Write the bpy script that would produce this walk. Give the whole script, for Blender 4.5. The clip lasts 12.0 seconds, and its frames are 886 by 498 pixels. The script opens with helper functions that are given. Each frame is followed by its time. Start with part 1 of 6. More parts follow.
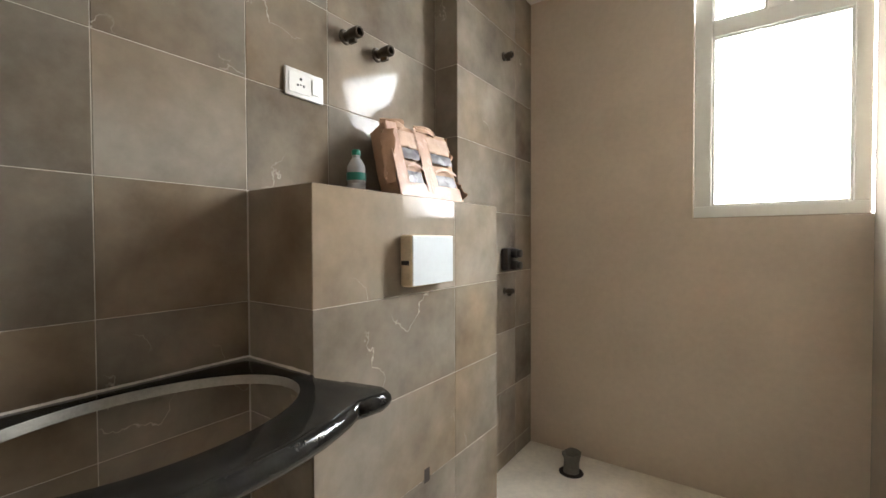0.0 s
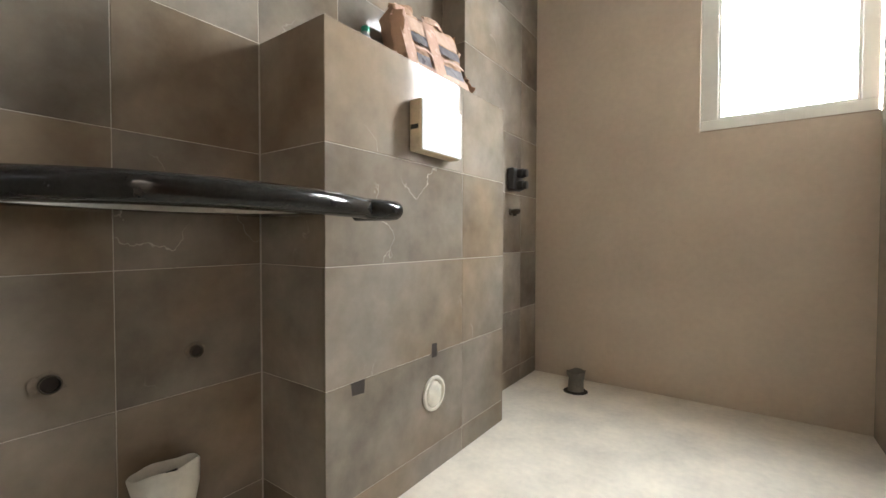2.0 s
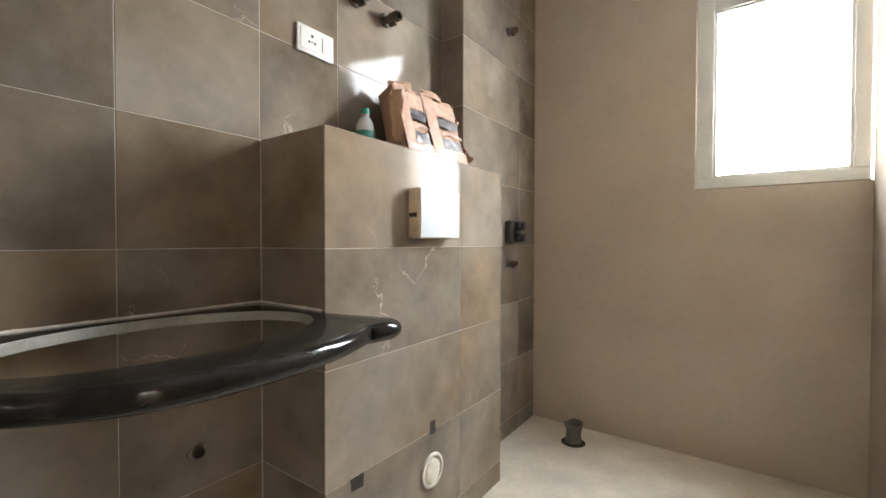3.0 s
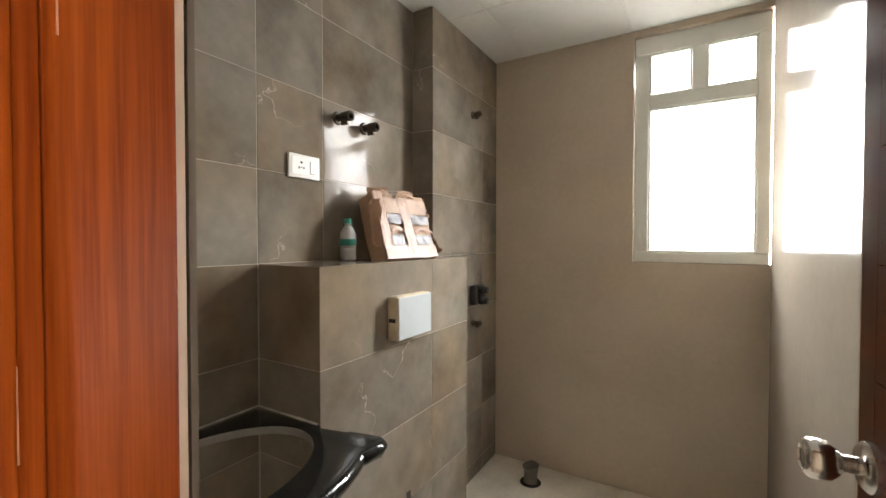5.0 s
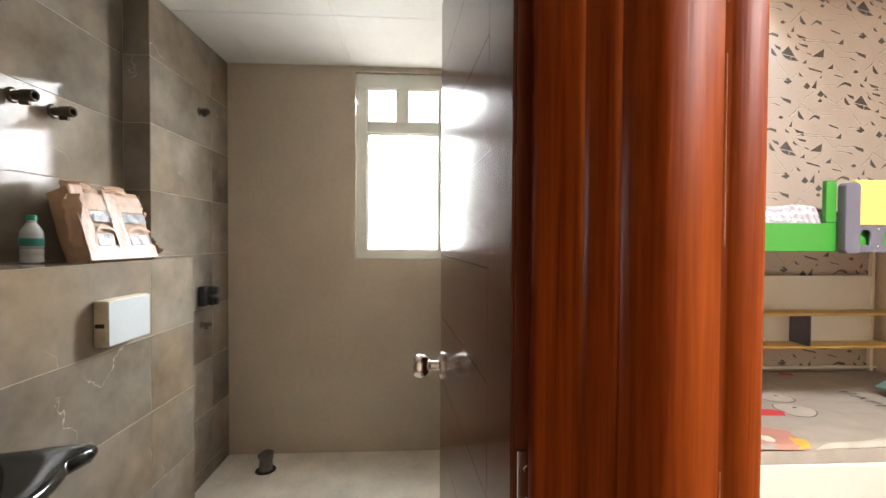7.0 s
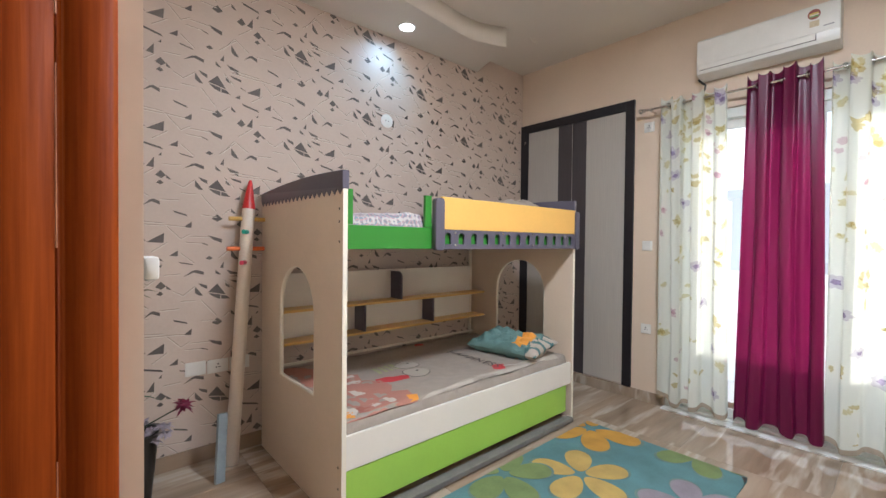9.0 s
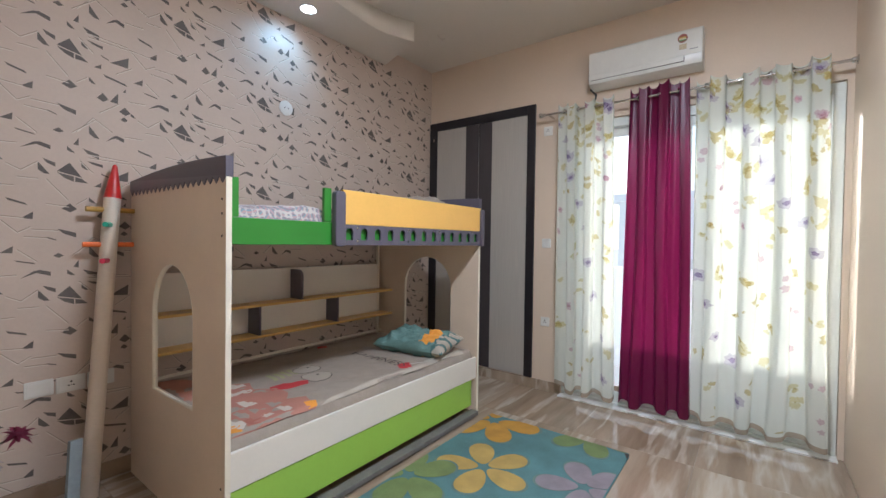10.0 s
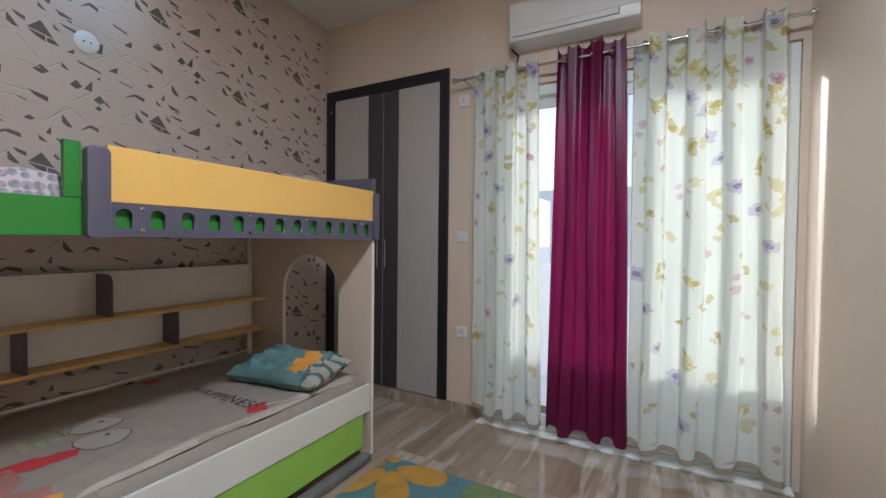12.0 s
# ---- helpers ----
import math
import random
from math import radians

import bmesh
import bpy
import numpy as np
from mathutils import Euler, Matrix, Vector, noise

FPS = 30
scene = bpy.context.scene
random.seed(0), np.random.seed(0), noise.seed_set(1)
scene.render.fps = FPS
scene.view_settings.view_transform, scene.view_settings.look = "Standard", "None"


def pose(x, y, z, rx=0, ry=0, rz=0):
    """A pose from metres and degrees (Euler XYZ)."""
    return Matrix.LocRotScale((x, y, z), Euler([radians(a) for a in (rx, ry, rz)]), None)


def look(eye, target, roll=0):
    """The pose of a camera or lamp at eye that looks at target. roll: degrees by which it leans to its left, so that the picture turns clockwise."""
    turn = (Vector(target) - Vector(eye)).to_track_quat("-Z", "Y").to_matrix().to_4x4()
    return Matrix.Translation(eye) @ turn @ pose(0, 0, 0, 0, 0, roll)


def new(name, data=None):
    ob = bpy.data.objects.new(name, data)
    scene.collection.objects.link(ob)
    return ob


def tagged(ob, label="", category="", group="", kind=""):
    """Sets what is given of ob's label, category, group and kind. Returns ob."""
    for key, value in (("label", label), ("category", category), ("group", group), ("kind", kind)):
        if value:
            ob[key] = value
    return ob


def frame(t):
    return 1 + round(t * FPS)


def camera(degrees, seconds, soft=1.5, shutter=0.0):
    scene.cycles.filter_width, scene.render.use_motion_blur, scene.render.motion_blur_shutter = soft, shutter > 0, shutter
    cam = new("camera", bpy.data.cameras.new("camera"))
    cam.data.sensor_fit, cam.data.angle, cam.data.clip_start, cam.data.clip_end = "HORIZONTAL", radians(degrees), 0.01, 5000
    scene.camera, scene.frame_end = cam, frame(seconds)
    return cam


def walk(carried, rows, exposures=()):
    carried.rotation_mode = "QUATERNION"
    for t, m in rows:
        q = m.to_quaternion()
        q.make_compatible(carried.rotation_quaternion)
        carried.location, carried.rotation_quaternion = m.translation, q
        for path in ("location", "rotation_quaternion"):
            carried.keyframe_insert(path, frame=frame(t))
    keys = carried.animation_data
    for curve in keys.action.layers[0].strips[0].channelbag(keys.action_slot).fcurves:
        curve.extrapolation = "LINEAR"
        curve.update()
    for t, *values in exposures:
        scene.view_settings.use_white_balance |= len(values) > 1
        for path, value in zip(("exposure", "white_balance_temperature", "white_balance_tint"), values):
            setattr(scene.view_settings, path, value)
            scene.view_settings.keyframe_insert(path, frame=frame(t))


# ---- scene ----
cam = camera(93.3, 12.0)
PATH = [
    (0, (0.117, 0.036, 1.223), (-1.042, 1.665, 1.184), -0.2),
    (0.5, (0.108, 0.023, 1.089), (-1.057, 1.648, 1.051), -0.1),
    (1, (0.106, 0.023, 0.942), (-1.063, 1.645, 0.902), -0.1),
    (1.5, (0.103, 0.016, 0.837), (-1.065, 1.639, 0.79), 0.1),
    (2, (0.109, 0.009, 0.805), (-1.057, 1.633, 0.757), 0.1),
    (2.5, (0.117, 0.001, 0.882), (-1.049, 1.625, 0.84), 0.1),
    (3, (0.122, -0.002, 1.07), (-1.042, 1.623, 1.035), 0.1),
    (3.5, (0.122, -0.008, 1.272), (-1.029, 1.627, 1.231), 0.0),
    (5.3, (0.228, -0.256, 1.456), (-0.708, 1.511, 1.414), 0.2),
    (5.5, (0.236, -0.295, 1.460), (-0.625, 1.510, 1.415), 0.3),
    (5.7, (0.250, -0.335, 1.460), (-0.522, 1.511, 1.412), 0.3),
    (6, (0.265, -0.386, 1.461), (-0.354, 1.516, 1.414), 0.4),
    (6.5, (0.304, -0.437, 1.454), (0.028, 1.544, 1.416), 0.3),
    (6.8, (0.34, -0.453, 1.454), (0.287, 1.546, 1.418), 0.2),
    (7, (0.371, -0.469, 1.454), (0.478, 1.528, 1.416), 0.3),
    (7.2, (0.4, -0.486, 1.454), (0.671, 1.495, 1.42), 0.4),
    (7.5, (0.452, -0.512, 1.453), (0.953, 1.424, 1.425), 0.4),
    (7.7, (0.483, -0.546, 1.454), (1.13, 1.347, 1.423), 0.6),
    (9.3, (0.629, -0.624, 1.459), (2.056, 0.777, 1.425), 0.6),
    (9.5, (0.644, -0.63, 1.46), (2.129, 0.709, 1.425), 0.7),
    (10, (0.703, -0.61, 1.442), (2.306, 0.586, 1.408), 0.8),
    (10.5, (0.812, -0.552, 1.426), (2.497, 0.525, 1.389), 0.8),
    (11, (1.003, -0.531, 1.417), (2.732, 0.474, 1.38), 0.8),
    (11.5, (1.257, -0.489, 1.421), (3.013, 0.467, 1.377), 0.8),
    (12, (1.537, -0.443, 1.413), (3.296, 0.508, 1.373), 0.6),
]
EXPOSURES = [(0.0, 1.15, 6450, 10), (1.0, 1.3, 6350, 10), (2.0, 1.42, 6250, 10), (2.5, 1.42, 6250, 10), (3.5, 1.2, 6450, 10), (5.5, 0.84, 6700, 10), (6.0, 0.88, 6650, 10), (6.5, 0.95, 6600, 10), (7.0, 1.02, 6500, 10), (7.5, 0.82, 6300, 10), (9.3, 0.06, 5700, 10), (10.5, -0.25, 5550, 10), (12.0, -0.55, 5450, 10)]
walk(cam, [(t, look(eye, target, roll)) for t, eye, target, roll in PATH], EXPOSURES)

# ---- world, sun, lamps ----
SUN_EL, SUN_AZ = 18.0, 35.0   # elevation; turn from +x towards +y
world = bpy.data.worlds.new("sky")
scene.world = world
world.use_nodes = True
wn = world.node_tree
sky = wn.nodes.new("ShaderNodeTexSky")
sky.sky_type, sky.sun_disc = "NISHITA", False
sky.sun_elevation, sky.sun_rotation = radians(SUN_EL), radians(90 - SUN_AZ)
wn.links.new(sky.outputs[0], wn.nodes["Background"].inputs[0])
wn.nodes["Background"].inputs[1].default_value = 0.10
sun = new("sun", bpy.data.lights.new("sun", "SUN"))
sun.data.energy, sun.data.angle, sun.data.color = 5.0, radians(0.53), (1.0, 0.93, 0.80)
sun_way = Vector((math.cos(radians(SUN_EL)) * math.cos(radians(SUN_AZ)), math.cos(radians(SUN_EL)) * math.sin(radians(SUN_AZ)), math.sin(radians(SUN_EL))))
sun.matrix_world = look(sun_way * 30, (0, 0, 0))


def area_lamp(name, eye, target, w, h, watts, colour):
    ob = new(name, bpy.data.lights.new(name, "AREA"))
    ob.data.shape, ob.data.size, ob.data.size_y = "RECTANGLE", w, h
    ob.data.energy, ob.data.color = watts, colour
    ob.matrix_world = look(eye, target)
    return ob


area_lamp("window_daylight", (0.21, 2.60, 1.93), (-0.70, 0.0, 0.45), 0.46, 1.22, 18.5, (0.93, 0.97, 1.0)).data.spread = radians(116)
area_lamp("balcony_daylight", (4.80, -0.1, 1.3), (0, -0.1, 1.1), 1.9, 2.4, 11, (0.95, 0.98, 1.0))



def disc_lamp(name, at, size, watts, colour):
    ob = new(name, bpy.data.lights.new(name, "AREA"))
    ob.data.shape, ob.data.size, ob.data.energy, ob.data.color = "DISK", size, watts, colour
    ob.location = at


# unseen round ceiling light, added to brighten the bedroom and passage
ADDED_LIGHTS = ((2.10, -0.36, 92),)
for x, y, watts in ADDED_LIGHTS:
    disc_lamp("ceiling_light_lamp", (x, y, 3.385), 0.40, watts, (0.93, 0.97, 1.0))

# ---- materials ----


def nodes_of(name):
    m = bpy.data.materials.new(name)
    m.use_nodes = True
    return m, m.node_tree, m.node_tree.nodes["Principled BSDF"]


def mat(name, colour, rough=0.6, vary=0.12, scale=6.0, fine=60.0, bump=0.05, metal=0.0, stretch=(1, 1, 1), spec=0.5, island=0.0, obj=0.0, rough_vary=0.12, coat=0.0):
    """Base colour with stains at one scale, grain at a finer one, and a fine bump."""
    m, t, b = nodes_of(name)
    n, l = t.nodes, t.links
    co = n.new("ShaderNodeTexCoord")
    mp = n.new("ShaderNodeMapping")
    mp.inputs["Scale"].default_value = stretch
    l.new(co.outputs["Object"], mp.inputs[0])
    a, f = n.new("ShaderNodeTexNoise"), n.new("ShaderNodeTexNoise")
    a.inputs["Scale"].default_value, a.inputs["Detail"].default_value = scale, 5
    f.inputs["Scale"].default_value, f.inputs["Detail"].default_value = fine, 3
    for q in (a, f):
        l.new(mp.outputs[0], q.inputs["Vector"])
    mx = n.new("ShaderNodeMath")
    mx.operation = "MULTIPLY_ADD"
    l.new(f.outputs[0], mx.inputs[0])
    mx.inputs[1].default_value = 0.4
    l.new(a.outputs[0], mx.inputs[2])
    last = mx.outputs[0]
    if obj or island:
        r = n.new("ShaderNodeObjectInfo" if obj else "ShaderNodeNewGeometry")
        ad = n.new("ShaderNodeMath")
        ad.operation = "MULTIPLY_ADD"
        l.new(r.outputs["Random" if obj else "Random Per Island"], ad.inputs[0])
        ad.inputs[1].default_value = obj or island
        l.new(last, ad.inputs[2])
        last = ad.outputs[0]
    ramp = n.new("ShaderNodeMapRange")
    ramp.inputs[1].default_value, ramp.inputs[2].default_value = 0.4, 1.0 + (obj or island)
    ramp.inputs[3].default_value, ramp.inputs[4].default_value = 1 - vary, 1 + vary
    l.new(last, ramp.inputs[0])
    hs = n.new("ShaderNodeMix")
    hs.data_type, hs.blend_type = "RGBA", "MULTIPLY"
    hs.inputs[0].default_value = 1
    hs.inputs[6].default_value = (*colour, 1)
    l.new(ramp.outputs[0], hs.inputs[7])
    l.new(hs.outputs[2], b.inputs["Base Color"])
    rr = n.new("ShaderNodeMapRange")
    rr.inputs[3].default_value, rr.inputs[4].default_value = max(rough - rough_vary, 0.02), min(rough + rough_vary, 1)
    l.new(a.outputs[0], rr.inputs[0])
    l.new(rr.outputs[0], b.inputs["Roughness"])
    b.inputs["Metallic"].default_value = metal
    b.inputs["Specular IOR Level"].default_value = spec
    b.inputs["Coat Weight"].default_value = coat
    b.inputs["Coat Roughness"].default_value = 0.08
    if bump:
        bp = n.new("ShaderNodeBump")
        bp.inputs["Strength"].default_value, bp.inputs["Distance"].default_value = bump, 0.01
        l.new(mx.outputs[0], bp.inputs["Height"])
        l.new(bp.outputs[0], b.inputs["Normal"])
    return m


def wood_mat(name, dark, light, rough, along=(14, 14, 0.8), coat=0.0, spec=0.5, bump=0.06):
    """Long grain along z."""
    m, t, b = nodes_of(name)
    n, l = t.nodes, t.links
    co, mp = n.new("ShaderNodeTexCoord"), n.new("ShaderNodeMapping")
    mp.inputs["Scale"].default_value = along
    l.new(co.outputs["Object"], mp.inputs[0])
    a, w = n.new("ShaderNodeTexNoise"), n.new("ShaderNodeTexNoise")
    a.inputs["Scale"].default_value, a.inputs["Detail"].default_value, a.inputs["Distortion"].default_value = 2.2, 8, 0.6
    w.inputs["Scale"].default_value, w.inputs["Detail"].default_value = 9, 6
    for q in (a, w):
        l.new(mp.outputs[0], q.inputs["Vector"])
    mi = n.new("ShaderNodeMath")
    mi.operation = "MULTIPLY_ADD"
    mi.inputs[1].default_value = 0.45
    l.new(w.outputs[0], mi.inputs[0])
    l.new(a.outputs[0], mi.inputs[2])
    cr = n.new("ShaderNodeValToRGB")
    cr.color_ramp.elements[0].position, cr.color_ramp.elements[1].position = 0.45, 0.95
    cr.color_ramp.elements[0].color, cr.color_ramp.elements[1].color = (*dark, 1), (*light, 1)
    l.new(mi.outputs[0], cr.inputs[0])
    l.new(cr.outputs[0], b.inputs["Base Color"])
    b.inputs["Roughness"].default_value, b.inputs["Coat Weight"].default_value, b.inputs["Coat Roughness"].default_value = rough, coat, 0.07
    b.inputs["Specular IOR Level"].default_value = spec
    bp = n.new("ShaderNodeBump")
    bp.inputs["Strength"].default_value, bp.inputs["Distance"].default_value = bump, 0.005
    l.new(mi.outputs[0], bp.inputs["Height"])
    l.new(bp.outputs[0], b.inputs["Normal"])
    return m


def stone_mat(name, dark, light, vein, rough, warp=(1, 1, 1), turn=(0, 0, 0), vein_width=0.012, obj=0.15, cloud=2.2, vein_scale=1.3, vein_part=0.55, same=True, patch=(1, 1, 1), spec=0.5):
    """Cloudy stone with thin, broken pale veins; each tile a little lighter or darker."""
    m, t, b = nodes_of(name)
    n, l = t.nodes, t.links
    co, mp = n.new("ShaderNodeTexCoord"), n.new("ShaderNodeMapping")
    mp.inputs["Scale"].default_value, mp.inputs["Rotation"].default_value = warp, turn
    l.new(co.outputs["Object"], mp.inputs[0])
    a = n.new("ShaderNodeTexNoise")
    a.inputs["Scale"].default_value, a.inputs["Detail"].default_value, a.inputs["Roughness"].default_value = cloud, 9, 0.62
    inf = n.new("ShaderNodeObjectInfo")
    far = n.new("ShaderNodeVectorMath")
    far.operation = "MULTIPLY_ADD"
    far.inputs[1].default_value = (17, 23, 31)
    l.new(inf.outputs["Random"], far.inputs[0])
    l.new(mp.outputs[0], far.inputs[2])
    l.new(far.outputs[0], a.inputs["Vector"])
    ad = n.new("ShaderNodeMath")
    ad.operation = "MULTIPLY_ADD"
    l.new(inf.outputs["Random"], ad.inputs[0])
    ad.inputs[1].default_value = obj
    l.new(a.outputs[0], ad.inputs[2])
    cr = n.new("ShaderNodeValToRGB")
    cr.color_ramp.elements[0].position, cr.color_ramp.elements[1].position = 0.35, 0.75 + obj
    cr.color_ramp.elements[0].color, cr.color_ramp.elements[1].color = (*dark, 1), (*light, 1)
    l.new(ad.outputs[0], cr.inputs[0])
    v = n.new("ShaderNodeTexNoise")
    v.inputs["Scale"].default_value, v.inputs["Detail"].default_value, v.inputs["Distortion"].default_value = vein_scale, 6, 0.1
    l.new((mp if same else far).outputs[0], v.inputs["Vector"])
    sb = n.new("ShaderNodeMath")
    sb.operation = "SUBTRACT"
    sb.inputs[1].default_value = 0.5
    l.new(v.outputs[0], sb.inputs[0])
    ab = n.new("ShaderNodeMath")
    ab.operation = "ABSOLUTE"
    l.new(sb.outputs[0], ab.inputs[0])
    mr = n.new("ShaderNodeMapRange")
    mr.inputs[1].default_value, mr.inputs[2].default_value, mr.inputs[3].default_value, mr.inputs[4].default_value = 0, vein_width, 1, 0
    l.new(ab.outputs[0], mr.inputs[0])
    g = n.new("ShaderNodeTexNoise")
    g.inputs["Scale"].default_value = 3.1
    l.new((mp if same else far).outputs[0], g.inputs["Vector"])
    gr = n.new("ShaderNodeMapRange")
    gr.inputs[1].default_value, gr.inputs[2].default_value = vein_part, vein_part + 0.08
    l.new(g.outputs[0], gr.inputs[0])
    mu = n.new("ShaderNodeMath")
    mu.operation = "MULTIPLY"
    l.new(mr.outputs[0], mu.inputs[0])
    l.new(gr.outputs[0], mu.inputs[1])
    mx = n.new("ShaderNodeMix")
    mx.data_type = "RGBA"
    l.new(mu.outputs[0], mx.inputs[0])
    wn_ = n.new("ShaderNodeTexNoise")
    wn_.inputs["Scale"].default_value, wn_.inputs["Detail"].default_value = cloud * 0.55, 6
    l.new(far.outputs[0], wn_.inputs["Vector"])
    wr = n.new("ShaderNodeMapRange")
    wr.inputs[1].default_value, wr.inputs[2].default_value = 0.42, 0.70
    l.new(wn_.outputs[0], wr.inputs[0])
    warm = n.new("ShaderNodeMix")
    warm.data_type, warm.blend_type = "RGBA", "MULTIPLY"
    l.new(wr.outputs[0], warm.inputs[0])
    l.new(cr.outputs[0], warm.inputs[6])
    warm.inputs[7].default_value = (*patch, 1)
    l.new(warm.outputs[2], mx.inputs[6])
    mx.inputs[7].default_value = (*vein, 1)
    b.inputs["Specular IOR Level"].default_value = spec
    l.new(mx.outputs[2], b.inputs["Base Color"])
    rr = n.new("ShaderNodeMapRange")
    rr.inputs[3].default_value, rr.inputs[4].default_value = max(rough - 0.04, 0.03), rough + 0.05
    l.new(a.outputs[0], rr.inputs[0])
    l.new(rr.outputs[0], b.inputs["Roughness"])
    bp = n.new("ShaderNodeBump")
    bp.inputs["Strength"].default_value, bp.inputs["Distance"].default_value = 0.03, 0.01
    l.new(a.outputs[0], bp.inputs["Height"])
    l.new(bp.outputs[0], b.inputs["Normal"])
    return m


def glow_mat(name, colour, strength):
    m, t, b = nodes_of(name)
    b.inputs["Base Color"].default_value = (*colour, 1)
    b.inputs["Emission Color"].default_value, b.inputs["Emission Strength"].default_value = (*colour, 1), strength
    return m


def glass_mat(name, colour, rough):
    m, t, b = nodes_of(name)
    b.inputs["Base Color"].default_value = (*colour, 1)
    b.inputs["Roughness"].default_value, b.inputs["Transmission Weight"].default_value, b.inputs["IOR"].default_value = rough, 1.0, 1.45
    return m


TILE = stone_mat("brown_marble_tile", (0.125, 0.108, 0.087), (0.345, 0.303, 0.248), (0.46, 0.42, 0.36), 0.06, warp=(1, 1, 1), turn=(0.5, 0.2, 0.3), vein_width=0.0026, obj=0.16, cloud=3.2, vein_scale=2.1, vein_part=0.60, same=False, patch=(0.90, 0.78, 0.65), spec=0.12)
GROUT = mat("pale_grout", (0.42, 0.375, 0.315), 0.85, 0.2, 8, 90, 0.2)
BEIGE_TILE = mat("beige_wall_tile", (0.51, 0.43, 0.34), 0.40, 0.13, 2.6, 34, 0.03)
# the window wall's beige tile, glossier, colour darkened to offset strong window light
DIMMED_TILE = mat("dimmed_wall_tile", (0.36, 0.315, 0.26), 0.10, 0.10, 2.2, 30, 0, spec=0.25, rough_vary=0.03)
DOOR_TILE = mat("brown_inner_tile", (0.17, 0.145, 0.115), 0.2, 0.12, 2.4, 30, 0.01, spec=0.3)
DUST_FLOOR = mat("dusty_cream_floor", (0.72, 0.66, 0.555), 0.62, 0.2, 4.5, 40, 0.08)
GYPSUM = mat("white_ceiling_board", (0.64, 0.64, 0.605), 0.75, 0.06, 5, 34, 0.08)
DARK_GAP = mat("dark_gap", (0.06, 0.055, 0.05), 0.9, 0.2, 9, 40, 0)
GRANITE = mat("black_granite", (0.014, 0.0135, 0.012), 0.12, 0.5, 30, 220, 0.02, spec=0.3, rough_vary=0.07)
GRANITE_CUT = mat("sawn_granite", (0.24, 0.225, 0.20), 0.75, 0.3, 14, 120, 0.15)
PAINT = mat("beige_wall_paint", (0.66, 0.535, 0.415), 0.6, 0.05, 1.6, 70, 0.03)
CEIL = mat("ceiling_paint", (0.70, 0.65, 0.58), 0.65, 0.03, 1.4, 70, 0.02)
FRAME_WOOD = wood_mat("varnished_red_wood", (0.110, 0.014, 0.002), (0.245, 0.047, 0.005), 0.55, along=(34, 34, 1.0), spec=0.04, bump=0.10)
LEAF_WOOD = wood_mat("dark_polished_door", (0.056, 0.012, 0.005), (0.090, 0.021, 0.008), 0.15, along=(22, 22, 1.0), spec=0.14, bump=0.03)
WHITE_PVC = mat("white_window_plastic", (0.72, 0.735, 0.69), 0.35, 0.06, 6, 50, 0.01)
STEEL = mat("brushed_steel", (0.62, 0.6, 0.57), 0.22, 0.08, 12, 120, 0.02, metal=1.0)
CHROME = mat("chrome", (0.7, 0.7, 0.7), 0.1, 0.04, 12, 120, 0, metal=1.0, rough_vary=0.04)
PLASTIC = mat("white_plastic", (0.68, 0.67, 0.63), 0.32, 0.04, 12, 80, 0.01)
OLD_PLASTIC = mat("grubby_white_plastic", (0.66, 0.63, 0.55), 0.4, 0.16, 16, 70, 0.03)
BLACK_PLASTIC = mat("black_plastic", (0.018, 0.017, 0.016), 0.4, 0.2, 12, 80, 0.04)
BRASS_OLD = mat("dirty_brass", (0.09, 0.075, 0.055), 0.45, 0.3, 30, 120, 0.15, metal=0.6)
# near-black colour paints the shade inside holes and gaps; screw heads use it too
DARK_HOLE = mat("dark_hole", (0.03, 0.022, 0.016), 0.9, 0.3, 20, 90, 0.2)
FLOOR_MARBLE = stone_mat("glossy_beige_marble", (0.25, 0.185, 0.13), (0.46, 0.37, 0.28), (0.47, 0.40, 0.32), 0.05, warp=(0.55, 4.2, 1), turn=(0, 0, 0.75), vein_width=0.05, obj=0.05, cloud=1.3, vein_scale=0.8, vein_part=0.40, same=False, patch=(0.88, 0.80, 0.72))
PAPER = mat("beige_wallpaper", (0.54, 0.435, 0.36), 0.55, 0.07, 3, 60, 0.06)
SHARD_A = mat("wallpaper_print_grey", (0.118, 0.099, 0.087), 0.55, 0.3, 25, 90, 0.02, island=0.4)
SHARD_B = mat("wallpaper_print_line", (0.225, 0.18, 0.145), 0.55, 0.15, 25, 90, 0.02, island=0.3)
SHARD_C = mat("wallpaper_print_light", (0.66, 0.585, 0.50), 0.55, 0.08, 25, 90, 0.02)
CREAM = mat("cream_laminate", (0.69, 0.565, 0.44), 0.4, 0.05, 4, 50, 0.02)
WHITE_LAM = mat("white_laminate", (0.74, 0.70, 0.63), 0.38, 0.04, 4, 50, 0.01)
EDGE = mat("pale_board_edge", (0.78, 0.72, 0.60), 0.4, 0.04, 10, 60, 0.01)
GREEN = mat("green_laminate", (0.04, 0.22, 0.028), 0.33, 0.05, 4, 50, 0.01)
LIME = mat("lime_green_laminate", (0.34, 0.58, 0.085), 0.35, 0.05, 4, 50, 0.01)
YELLOW = mat("yellow_laminate", (0.80, 0.47, 0.115), 0.33, 0.06, 4, 50, 0.01)
SHELF_Y = mat("yellow_shelf_board", (0.66, 0.42, 0.12), 0.4, 0.06, 4, 50, 0.01)
SLATE = mat("slate_grey_laminate", (0.105, 0.095, 0.125), 0.36, 0.08, 5, 60, 0.02)
WARD_GREY = mat("light_grey_ribbed_laminate", (0.44, 0.41, 0.365), 0.45, 0.1, 3, 60, 0.03, stretch=(1, 60, 1))
